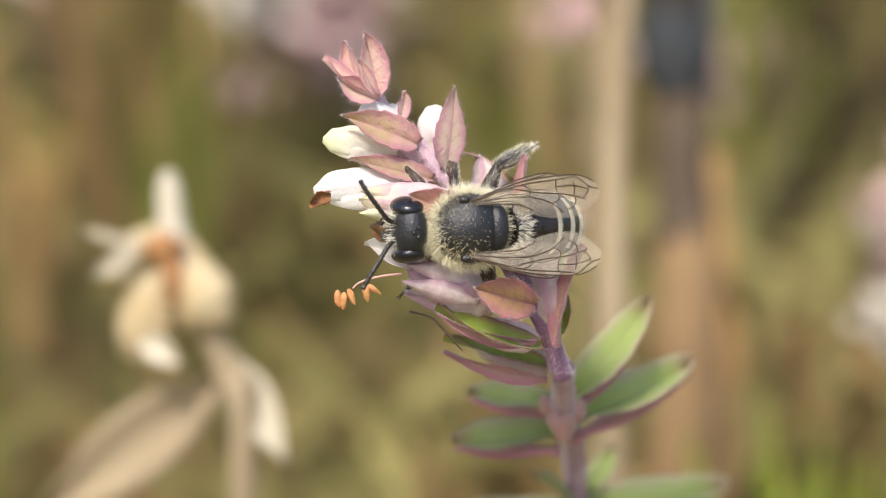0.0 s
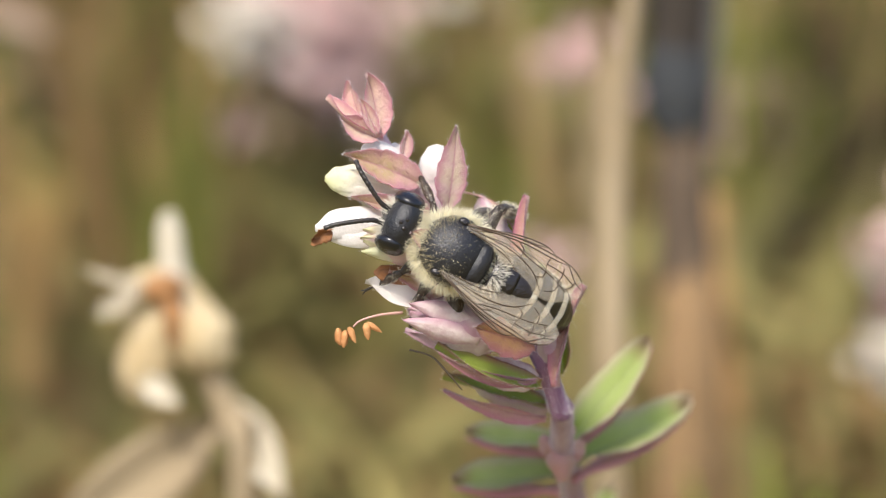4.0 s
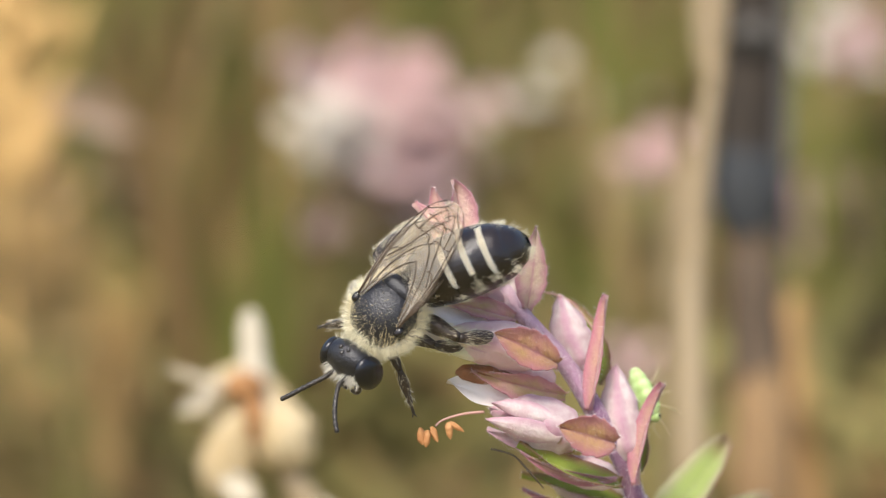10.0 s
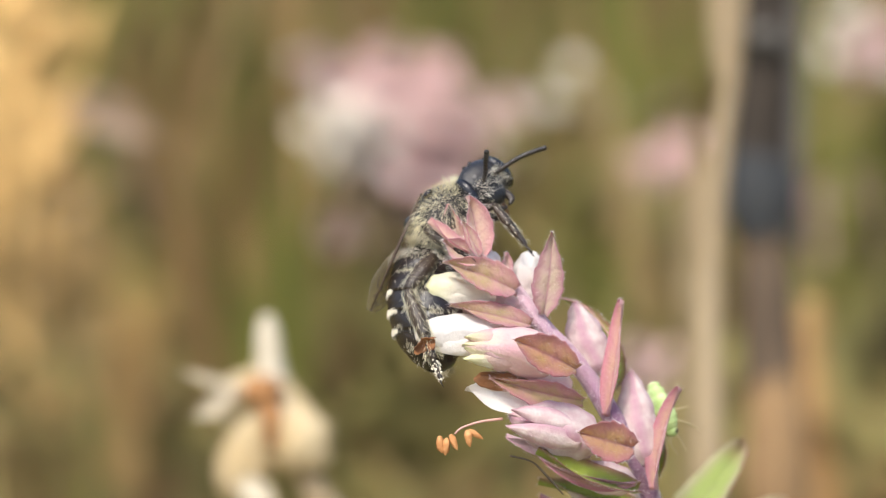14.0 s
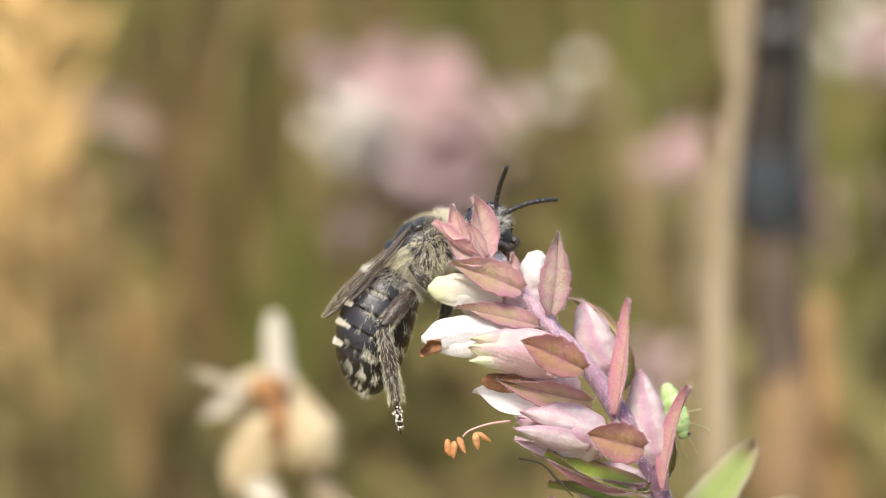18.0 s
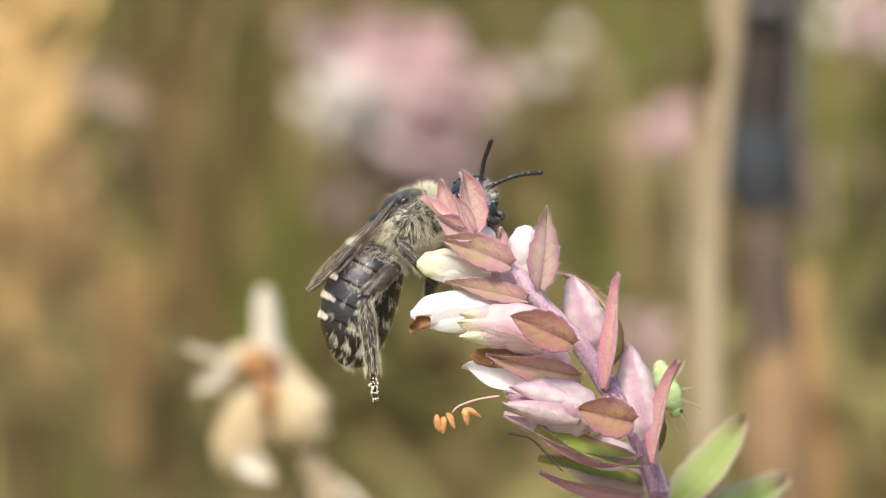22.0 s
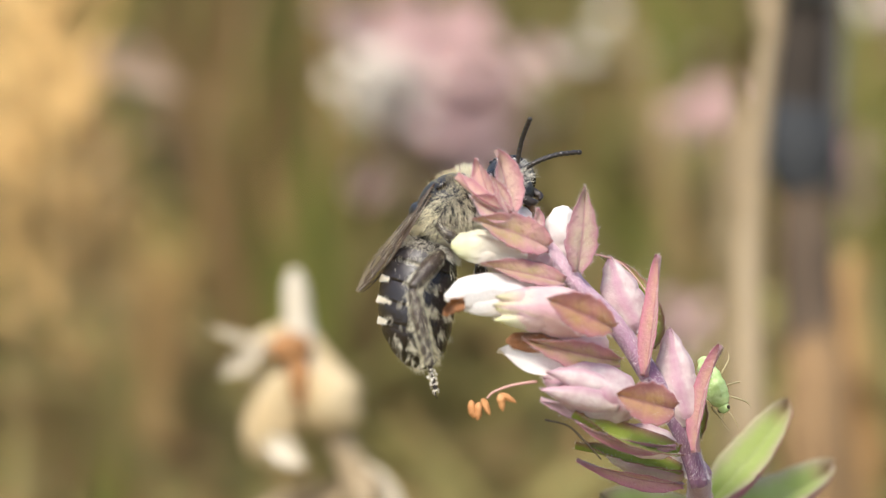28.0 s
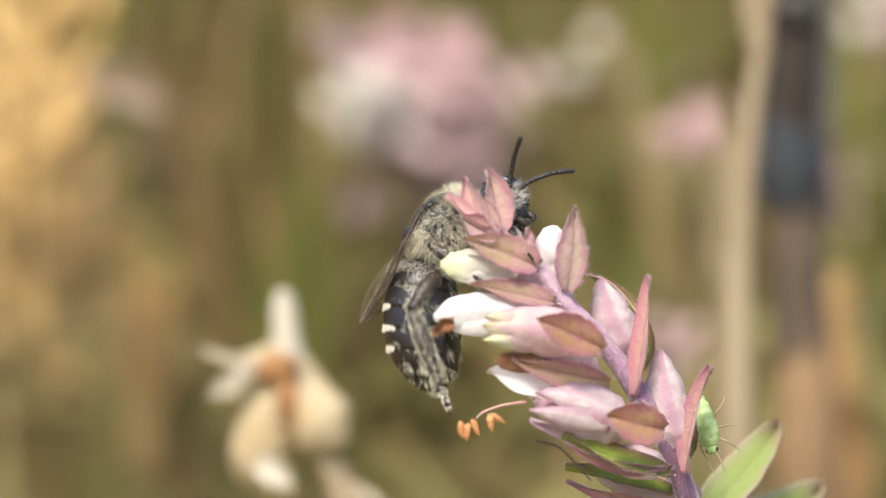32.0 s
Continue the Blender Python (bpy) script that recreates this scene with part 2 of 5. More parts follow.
    "pink_flower": mat("far_pink_flower", (0.76, 0.57, 0.53), 0.7, 0.2, (0.68, 0.47, 0.44), 120, trans=0.3, vary=0.12),
    "white_flower": mat("far_white_flower", (0.86, 0.81, 0.72), 0.7, 0.2, (0.80, 0.72, 0.60), 120, trans=0.3, vary=0.05),
    "grass": mat("green_grass", (0.26, 0.26, 0.06), 0.6, 0.3, (0.19, 0.19, 0.05), 60, 0.4, 600, trans=0.3),
    "moss": mat("olive_foliage", (0.36, 0.31, 0.11), 0.7, 0.2, (0.25, 0.22, 0.085), 60, 0.4, 600, trans=0.25),
    "lime": mat("lime_green_foliage", (0.50, 0.55, 0.11), 0.6, 0.3, (0.36, 0.42, 0.08), 60, 0.4, 600, trans=0.35),
    "straw": mat("straw", (0.38, 0.28, 0.13), 0.8, 0.2, (0.28, 0.19, 0.08), 60, 0.4, 600, trans=0.2),
    "brown_grass": mat("brown_dead_grass", (0.33, 0.22, 0.095), 0.8, 0.2, (0.25, 0.165, 0.07), 60, 0.4, 600, trans=0.2),
    "soil": mat("dry_meadow_soil", (0.22, 0.18, 0.075), 0.95, 0.1, (0.15, 0.125, 0.05), 18, 0.8, 120),
}

# ---- building helpers ----
ORG = {}


def thing(name, place, label, category, group="", kind=""):
    e = new(name)
    e.location = place
    e.empty_display_size = 0.002
    ORG[e.name] = Vector(place)
    return tagged(e, label, category, group, kind)


def finish(bm, name, materials, smooth=True):
    me = bpy.data.meshes.new(name)
    bmesh.ops.recalc_face_normals(bm, faces=bm.faces[:])
    bm.to_mesh(me)
    bm.free()
    for m in materials if isinstance(materials, (list, tuple)) else [materials]:
        me.materials.append(m)
    me.polygons.foreach_set("use_smooth", [smooth] * len(me.polygons))
    return me


def part(name, bm, material, parent, label="", kind="", smooth=True):
    """One mesh, given in world places, under a thing or a part."""
    org = ORG[parent.name]
    bm.transform(Matrix.Translation(-org))
    ob = new(name, finish(bm, name, material, smooth))
    ob.parent = parent
    ORG[ob.name] = org
    return tagged(ob, label, "", "", kind)


def piece(name, bm, material, parent, m=None, label="", kind="", smooth=True):
    """One mesh, given in its own millimetres, at a pose in its parent's space."""
    bm.transform(Matrix.Scale(0.001, 4))
    ob = new(name, finish(bm, name, material, smooth))
    ob.parent = parent
    if m is not None:
        ob.matrix_basis = m
    return tagged(ob, label, "", "", kind)


def bez(pts, s):
    """A point on the smooth curve through the control points."""
    p = [Vector(q) for q in pts]
    while len(p) > 1:
        p = [a.lerp(b, s) for a, b in zip(p, p[1:])]
    return p[0]


def spline(pts, s):
    n = len(pts) - 1
    i = min(int(s * n), n - 1)
    f = s * n - i
    p = [Vector(q) for q in (pts[max(i - 1, 0)], pts[i], pts[i + 1], pts[min(i + 2, n)])]
    return 0.5 * (2 * p[1] + (p[2] - p[0]) * f + (2 * p[0] - 5 * p[1] + 4 * p[2] - p[3]) * f * f + (3 * p[1] - p[0] - 3 * p[2] + p[3]) * f ** 3)


def layers(bm):
    e = bm.verts.layers.float.get("edge") or bm.verts.layers.float.new("edge")
    a = bm.verts.layers.float.get("along") or bm.verts.layers.float.new("along")
    return e, a


def blade(base, tip, width, face, bow=0.0, cup=0.12, thick=0.00006, n=12, m=6, peak=0.4, tooth=0.0, side=0.0, bm=None, rise=0.25, wave=0.0, blunt=0.0):
    """A leaf: base to tip, bowed along its face, cupped across, with real thickness and, if asked, a toothed margin."""
    bm = bm or bmesh.new()
    le, la = layers(bm)
    lv = bm.verts.layers.float.get("vein") or bm.verts.layers.float.new("vein")
    base, tip = Vector(base), Vector(tip)
    axis = tip - base
    length = axis.length
    axis.normalize()
    across = axis.cross(face).normalized()
    normal = across.cross(axis).normalized()
    mid = base.lerp(tip, 0.45) + normal * bow * length + across * side * length
    front, back = [], []
    a, b = peak * 2.2, (1 - peak) * 2.2
    top = (a / (a + b)) ** a * (b / (a + b)) ** b
    for i in range(n + 1):
        s = i / n
        c = bez((base, mid, tip), s)
        tang = (bez((base, mid, tip), min(1, s + 0.02)) - bez((base, mid, tip), max(0, s - 0.02))).normalized()
        nn = across.cross(tang).normalized()
        aa = tang.cross(nn).normalized()
        u = min(max(s, 0.0), 1.0)
        w = 0.5 * width * (max(u, 1e-4) ** a * max(1 - u, 1e-4) ** b / top) ** (0.92 - 0.35 * blunt)
        w = max(w, 0.5 * width * (rise * (1 - s) ** 3 + 0.02))
        if tooth:
            w *= 1 + tooth * (((s * 5) % 1.0) - 0.5) * (1 if 0.15 < s < 0.95 else 0)
        f, k = [], []
        for j in range(m + 1):
            q = 2 * j / m - 1
            lift = cup * width * (0.5 * q * q + 0.5 * abs(q)) - 0.05 * width * math.exp(-(q * 5) ** 2) + wave * width * math.sin(s * 9 + q) * abs(q)
            p = c + aa * (w * q) + nn * lift
            t = thick * (1 - 0.7 * abs(q)) * (1.15 - s)
            for row, sg in ((f, 1), (k, -1)):
                v = bm.verts.new(p + nn * (t * sg))
                v[le], v[la] = abs(q), s
                rib = abs(((s * 5.5 - abs(q) * 1.1) % 1.0) - 0.5) * 2
                v[lv] = max(max(0.0, 1 - abs(q) * 7), max(0.0, (rib - 0.72) * 3) * (0.25 + 0.75 * (1 - abs(q))))
                row.append(v)
        front.append(f)
        back.append(k)
    for i in range(n):
        for j in range(m):
            bm.faces.new((front[i][j], front[i][j + 1], front[i + 1][j + 1], front[i + 1][j]))
            bm.faces.new((back[i][j + 1], back[i][j], back[i + 1][j], back[i + 1][j + 1]))
        bm.faces.new((front[i][0], front[i + 1][0], back[i + 1][0], back[i][0]))
        bm.faces.new((front[i + 1][m], front[i][m], back[i][m], back[i + 1][m]))
    for row_f, row_b, flip in ((front[0], back[0], 0), (front[n], back[n], 1)):
        for j in range(m):
            q = (row_f[j + 1], row_f[j], row_b[j], row_b[j + 1])
            bm.faces.new(q[::-1] if flip else q)
    return bm


def tube(pts, radii, n=14, segs=10, flat=1.0, ribs=0, rib=0.0, face=None, bm=None, lump=0.0, seed=0.0):
    """A closed tube along a smooth path; radii are spread along it, ribs run lengthwise."""
    bm = bm or bmesh.new()
    le, la = layers(bm)
    rings = []
    up = Vector(face) if face is not None else Vector((0.13, 0.21, 0.97))
    for i in range(n + 1):
        s = i / n
        c = spline(pts, s)
        tang = (spline(pts, min(1, s + 0.01)) - spline(pts, max(0, s - 0.01))).normalized()
        x = tang.cross(up)
        if x.length < 1e-6:
            x = tang.cross(Vector((1, 0, 0)))
        x.normalize()
        y = x.cross(tang).normalized()
        f = s * (len(radii) - 1)
        k = min(int(f), len(radii) - 2)
        g = f - k
        g = g * g * (3 - 2 * g)
        r = radii[k] * (1 - g) + radii[k + 1] * g
        ring = []
        for j in range(segs):
            a = 2 * math.pi * j / segs
            rr = r * (1 + rib * math.cos(ribs * a)) if ribs else r
            if lump:
                rr *= 1 + lump * noise.noise((c * 900 + Vector((math.cos(a), math.sin(a), seed)) * 1.3))
            v = bm.verts.new(c + x * (rr * math.cos(a)) + y * (rr * flat * math.sin(a)))
            v[le] = 0.5 + 0.5 * math.cos(ribs * a) if ribs else 0.0
            v[la] = s
            ring.append(v)
        rings.append(ring)
    for i in range(n):
        for j in range(segs):
            bm.faces.new((rings[i][j], rings[i][(j + 1) % segs], rings[i + 1][(j + 1) % segs], rings[i + 1][j]))
    bm.faces.new(rings[0][::-1])
    bm.faces.new(rings[n])
    return bm


def ball(center, rx, ry, rz, u=20, v=14, bm=None, turn=None, lump=0.0):
    bm = bm or bmesh.new()
    layers(bm)
    m = Matrix.Translation(center) @ (turn or Matrix.Identity(4)) @ Matrix.Diagonal((rx, ry, rz, 1))
    r = bmesh.ops.create_uvsphere(bm, u_segments=u, v_segments=v, radius=1.0)
    for vert in r["verts"]:
        if lump:
            vert.co *= 1 + lump * noise.noise(vert.co * 2.3 + Vector(center) * 0.1)
        vert.co = m @ vert.co
    return bm


def strands(bm, spots, length, width, bend=0.35, droop=Vector((0, 0, 0)), rng=None, index=None):
    """Fine hairs on (place, normal) spots, joined into the mesh."""
    rng = rng or random.Random(7)
    layers(bm)
    for p, nrm in spots:
        ln = length * rng.uniform(0.55, 1.15)
        d = (nrm + Vector((rng.uniform(-1, 1), rng.uniform(-1, 1), rng.uniform(-1, 1))) * bend + droop).normalized()
        side = d.cross(Vector((rng.uniform(-1, 1), rng.uniform(-1, 1), rng.uniform(-1, 1)))).normalized() * (width / 2)
        e = (d + droop * 0.6 + Vector((rng.uniform(-1, 1), rng.uniform(-1, 1), rng.uniform(-1, 1))) * bend * 0.5).normalized()
        q = p + d * (ln * 0.55)
        r = q + e * (ln * 0.45)
        a, b = bm.verts.new(p - side), bm.verts.new(p + side)
        c, f = bm.verts.new(q + side * 0.8), bm.verts.new(q - side * 0.8)
        t = bm.verts.new(r)
        for face in (bm.faces.new((a, b, c, f)), bm.faces.new((f, c, t))):
            if index is not None:
                face.material_index = index
    return bm

TO = (TURN @ Vector((0, 0, 1))).normalized()
RIGHT = (TURN @ Vector((1, 0, 0))).normalized()
UP = (TURN @ Vector((0, 1, 0))).normalized()
STEP = 0.130 / 4492

# ---- ground ----
bm = bmesh.new()
bmesh.ops.create_grid(bm, x_segments=60, y_segments=60, size=40)
for v in bm.verts:
    v.co.x, v.co.y = v.co.x * (abs(v.co.x) / 40) ** 2.5, v.co.y * (abs(v.co.y) / 40) ** 2.5
    v.co.z = 0.004 * noise.noise(v.co * 3.0) * min(1.0, v.co.length) - 0.001
ground = new("ground", finish(bm, "ground", M["soil"]))
tagged(ground, "dry brown meadow soil with plant litter", "ground", kind="structure")


# ---- the red bartsia ----
def build_plant():
    foot = Vector((0, 0, 0))
    plant = thing("red_bartsia", foot, "red bartsia plant with pink bracts, white flowers and a purple stem", "plant")
    pivot = at(1240, 870, 2.4)
    foot = at(1300, 1320, 26)
    foot.z = 0.0
    plant.location = foot
    ORG[plant.name] = foot
    low = [foot, foot.lerp(at(1262, 1110, 20), 0.5) + RIGHT * 0.001, at(1262, 1110, 20), at(1240, 962, 9), pivot + UP * 0.0004]
    rng = random.Random(3)
    part("stem", tube(low, [0.0010, 0.0008, 0.00066, 0.0006, 0.00056], 40, 12, ribs=4, rib=0.12, lump=0.05), M["low_stem"], plant, "hairy mauve lower stem")
    spots = []
    for i in range(2400):
        s = rng.uniform(0.45, 0.99)
        a = rng.uniform(0, 2 * math.pi)
        nrm = RIGHT * math.cos(a) + TO * math.sin(a)
        spots.append((spline(low, s) + nrm * 0.0006, nrm))
    part("stem_hair", strands(bmesh.new(), spots, 0.0002, 0.000011, 0.3, -UP * 0.5, rng), M["fuzz"], plant, "short white stem hairs", "stuff")
    # leaf bases and buds crowd the node
    for x, y, d, w in ((1214, 934, 8.0, 36), (1262, 944, 8.4, 40), (1236, 962, 7.6, 54), (1240, 905, 6.8, 44)):
        c = at(x, y, d)
        up = (UP + RIGHT * (x - 1242) / 40).normalized() * w * STEP * 0.7
        part("node", tube([c - up, c, c + up], [w * STEP * 0.25, w * STEP * 0.62, w * STEP * 0.3], 12, 12, 0.8, lump=0.35, seed=x), M["bract_dark"], plant, "brownish-maroon bud at the stem node")
    for b, t, w, bow, d1, d2, sd in (
            ((1246, 925), (1398, 742), 84, 0.10, 6, 8, 0.10), ((1252, 962), (1470, 858), 92, 0.12, 7, 12, 0.12),
            ((1222, 928), (1064, 908), 64, 0.12, 6, 7, -0.12), ((1234, 985), (1040, 1000), 84, 0.10, 7, 9, -0.08),
            ((1280, 1120), (1535, 1085), 100, 0.12, 16, 20, 0.14), ((1255, 1130), (1010, 1150), 96, 0.12, 16, 14, -0.12),
            ((1275, 1100), (1330, 1010), 54, 0.12, 16, 18, 0.1), ((1255, 1105), (1180, 1060), 46, 0.12, 16, 12, -0.1),
            ((1290, 1260), (1500, 1330), 110, 0.15, 22, 30, 0.1), ((1280, 1270), (1020, 1340), 110, 0.15, 22, 18, -0.1)):
        face = (TO * 0.75 + UP * 0.8).normalized()
        bm = blade(at(*b, d1 + 4), at(*t, d2 + 4), w * STEP, face, bow, 0.26, 0.00012, 26, 16, 0.5, 0.07, sd, wave=0.06, rise=0.75, blunt=0.95)
        leaf = part("leaf", bm, M["leaf"], plant)
        if b[1] < 1000:
            # the lower half folds under and shows its maroon back
            lo = w * 0.36
            bm = blade(at(b[0], b[1] + lo * 0.8, d1 + 4.4), at(t[0] + (6 if t[0] > b[0] else -6), t[1] + 6, d2 + 4.4), w * 0.5 * STEP, face, bow, -0.2, 0.00012, 22, 8, 0.5, 0.0, sd, wave=0.05, rise=0.7)
            part("leaf_margin", bm, M["bract_dark"], leaf, "maroon underside along the lower margin")
    # the spike sways on the lower stem
    spike = new("flower_spike", None)
    path = [(1240, 880, 2.4), (1205, 780, 1.2), (1155, 695, 0.4), (1095, 605, 0.2), (1020, 525, 0), (960, 450, 0), (905, 395, -0.4), (880, 345, -0.6)]
    pts = [at(*p) for p in path]
    bm = tube(pts, [0.00056, 0.00054, 0.00052, 0.00047, 0.00042, 0.00036, 0.00027, 0.0001], 40, 12, ribs=4, rib=0.09)
    spots = []
    for i in range(9000):
        s = 0.02 + rng.random() ** 1.3 * 0.94
        c = spline(pts, s)
        a = rng.uniform(0, 2 * math.pi)
        nrm = RIGHT * math.cos(a) + TO * math.sin(a)
        spots.append((c + nrm * (0.00056 * (1 - s) + 0.00030 * s), nrm))
    bm.transform(Matrix.Translation(-pivot))
    bpy.data.objects.remove(spike)
    spike = new("flower_spike", finish(bm, "flower_spike", M["stem"]))
    spike.parent = plant
    spike.location = pivot - foot
    ORG[spike.name] = pivot
    tagged(spike, "hairy purple flowering stem top")
    part("stem_hair", strands(bmesh.new(), spots, 0.0002, 0.000011, 0.3, -UP * 0.5, rng), M["fuzz"], spike, "short white stem hairs", "stuff")

    def downy(bm, n, length=0.00013, margin=0.5):
        """Short hairs on the surface and along the margin, in the piece's own mesh."""
        bm.normal_update()
        lay = bm.verts.layers.float["edge"]
        inner = [(v.co.copy(), v.normal.copy()) for v in bm.verts if v.normal.length > 0]
        rim = [(v.co.copy(), v.normal.copy()) for v in bm.verts if v[lay] > 0.9]
        spots = []
        for _ in range(n):
            src = rim if rim and rng.random() < margin else inner
            c, nn = rng.choice(src)
            spots.append((c + Vector((rng.gauss(0, 1), rng.gauss(0, 1), rng.gauss(0, 1))) * 0.00005, nn))
        return strands(bm, spots, length, 0.000008, 0.6, Vector((0, 0, 0)), rng, 1)

    def bract(b, t, w, material, face=(0, 0.2, 1), bow=0.1, cup=0.18, d1=0.0, d2=0.0, side=0.0, peak=0.4, tooth=0.16, blunt=0.1, label=""):
        f = (RIGHT * face[0] + UP * face[1] + TO * face[2]).normalized()
        B, T = at(*b, d1), at(*t, d2)
        bm = blade(B, T, w * STEP, f, bow, cup, 0.00009, 26, 16, peak, tooth, side, wave=0.05, blunt=blunt, rise=0.35)
        return part("bract", downy(bm, int(w * 18)), [M[material], M["fuzz"]], spike, label)

    def calyx(b, t, w, material="calyx", d1=0.0, d2=0.0, bend=0.0, flat=0.8, teeth=2):
        B, T = at(*b, d1), at(*t, d2)
        ax = T - B
        ac = ax.cross(TO).normalized()
        mid = B.lerp(T, 0.5) + ac * bend * ax.length
        r = w * STEP / 2
        bm = tube([B, mid, B.lerp(T, 0.97)], [r * 0.42, r * 0.88, r, r * 0.84, r * 0.5, r * 0.14], 28, 28, flat, 4, 0.08, TO, lump=0.08, seed=w)
        for k in range(teeth):
            o = ac * r * (0.42 if k == 0 else -0.42) * (1 if teeth > 1 else 0)
            blade(B.lerp(T, 0.42) + o + TO * r * 0.45, T + o * (0.2 if k == 0 else 0.9) - ax * (0.0 if k == 0 else 0.1) + TO * r * 0.2, r * 1.25, (TO + o.normalized() * 0.5).normalized(), 0.10, -0.22, 0.00008, 16, 10, 0.3, bm=bm, rise=0.5)
        return part("calyx", downy(bm, int(w * 22), 0.00017, 0.25), [M[material], M["fuzz"]], spike)

    def flower(b, t, w, material="petal", d1=0.0, d2=0.0, bend=0.0, lip=True, label=""):
        B, T = at(*b, d1), at(*t, d2)
        ax = T - B
        ac = ax.cross(TO).normalized()
        mid = B.lerp(T, 0.55) + ac * bend * ax.length
        r = w * STEP / 2
        if lip:
            # hooded upper lip with a small lobed lower lip
            bm = tube([B, mid, B.lerp(T, 0.93), T], [r * 0.45, r * 0.78, r, r * 1.0, r * 0.85, r * 0.42], 26, 22, 0.8, 3, 0.06, TO, lump=0.07, seed=w)
            blade(B.lerp(T, 0.45) - ac * r * 0.45, T - ac * r * 0.9 - ax * 0.16, r * 1.2, (TO - ac * 0.5).normalized(), -0.06, 0.3, 0.00008, 14, 10, 0.65, bm=bm, rise=0.6, blunt=0.6, wave=0.08)
        else:
            bm = tube([B, mid, T], [r * 0.4, r * 0.7, r, r * 1.02, r * 0.8, r * 0.22], 26, 26, 0.82, 5, 0.07, TO, lump=0.24, seed=w)
            blade(B.lerp(T, 0.2) + TO * r * 0.5, T - ax * 0.04 + TO * r * 0.2, r * 1.7, (TO + ac * 0.4).normalized(), 0.2, -0.3, 0.00008, 16, 10, 0.6, bm=bm, rise=0.6, blunt=0.6)
        return part("flower", bm, M[material], spike, label)

    # young bracts at the tip
    young = [
        bract((893, 402), (874, 290), 56, "bract_tip", (0.45, 0.1, 1), 0.14, 0.3, -1.0, -1.5, 0.14, 0.45, 0.12, 0.4),
        bract((884, 396), (845, 304), 44, "bract_tip", (-0.4, 0.1, 1), 0.14, 0.3, -0.6, -0.9, -0.1, 0.45, 0.14, 0.3),
        bract((886, 400), (804, 338), 36, "bract_tip", (0.2, 0.9, 0.6), 0.05, 0.35, -1.1, -1.8, -0.2, 0.45, 0.1),
        bract((900, 408), (832, 374), 48, "bract_tip", (0, 0.3, 1), 0.12, 0.3, -1.3, -1.9, -0.1, 0.5, 0.12),
        bract((899, 400), (866, 335), 26, "bract_tip", (0.1, 0.2, 1), 0.12, 0.3, -1.5, -2.0, 0.05, 0.45, 0.1),
        bract((942, 445), (948, 392), 28, "bract_tip", (0.5, 0.1, 0.8), 0.1, 0.3, -0.2, -0.2, 0.1, 0.45, 0.0),
    ]
    # white buds and flowers
    flower((955, 455), (862, 398), 52, "petal", -0.4, -1.0, 0.05, False, "white flower bud")
    flower((935, 430), (905, 392), 40, "petal", -0.2, 0.2, 0.0, False, "white flower bud")
    flower((1006, 480), (1000, 388), 54, "petal", 0.6, 0.6, -0.12, False, "rounded white flower bud")
    flower((930, 480), (798, 458), 58, "petal_cream", -0.6, -1.6, 0.03, False, "cream flower bud tipped with green")
    flower((985, 545), (860, 532), 38, "petal_cream", 0.3, 0.1, 0.0, False, "cream flower bud")
    flower((990, 570), (787, 551), 64, "petal", -0.6, -2.6, 0.07, False, "open white flower with a browning lip")
    part("withered_lip", blade(at(815, 552, -3.6), at(785, 570, -3.6), 30 * STEP, (TO - UP * 0.5).normalized(), 0.2, 0.5, 0.00012, 10, 8, 0.55, 0.4, wave=0.25, blunt=0.6), M["withered"], spike, "brown withered flower lip")
    bm = blade(at(1000, 698, -0.8), at(879, 648, -1.8), 50 * STEP, (TO * 0.8 + UP * 0.4).normalized(), 0.12, 0.3, 0.00009, 22, 14, 0.55, 0.0, 0.06, wave=0.12, rise=0.5, blunt=0.2)
    part("flower", bm, M["petal"], spike, "drooping white petal")
    flower((1000, 634), (896, 628), 34, "withered", -1.0, -2.0, 0.0, False, "brown withered flower")
    # calyces on the near side
    calyx((1055, 590), (872, 566), 84, "calyx_pale", -1.2, -3.2, 0.03)
    calyx((1122, 745), (960, 694), 100, "calyx", -0.6, -2.2, 0.03)
    calyx((1135, 612), (1078, 476), 70, "calyx", 0.6, 1.0, -0.06)
    calyx((1222, 778), (1185, 602), 72, "calyx", 0.8, 1.2, -0.04)
    calyx((1212, 862), (1070, 828), 62, "calyx_green", 3.2, 3.0)
    calyx((1000, 525), (860, 500), 56, "calyx_pale", 0.4, -0.2)
    calyx((985, 490), (880, 452), 58, "calyx_pale", 0.4, -0.2)
    calyx((1075, 640), (950, 612), 58, "calyx_pale", 0.4, -0.2)
    calyx((1195, 815), (1060, 790), 58, "calyx", 0.6, 0.0)
    # teeth of the calyx round the open flower
    for b, t, w, m, f in (((1000, 560), (878, 548), 44, "calyx_pale", (0, 0.35, 1)), ((985, 596), (876, 592), 34, "petal_cream", (0, -0.3, 1)), ((1090, 712), (968, 682), 40, "calyx", (0, 0.3, 1)), ((1095, 748), (958, 716), 44, "calyx", (0, -0.3, 1))):
        fv = (RIGHT * f[0] + UP * f[1] + TO * f[2]).normalized()
        part("calyx_tooth", downy(blade(at(*b, -2.0), at(*t, -3.5), w * STEP, fv, 0.08, -0.2, 0.00008, 20, 12, 0.42, 0.05, 0.03, rise=0.7, blunt=0.6), int(w * 8)), [M[m], M["fuzz"]], spike)
    # bracts down the spike
    bract((968, 462), (833, 413), 66, "bract", (-0.1, 0.35, 1), 0.12, 0.16, -0.6, -2.4, 0.03, blunt=0.4, label="folded pinkish-green bract")
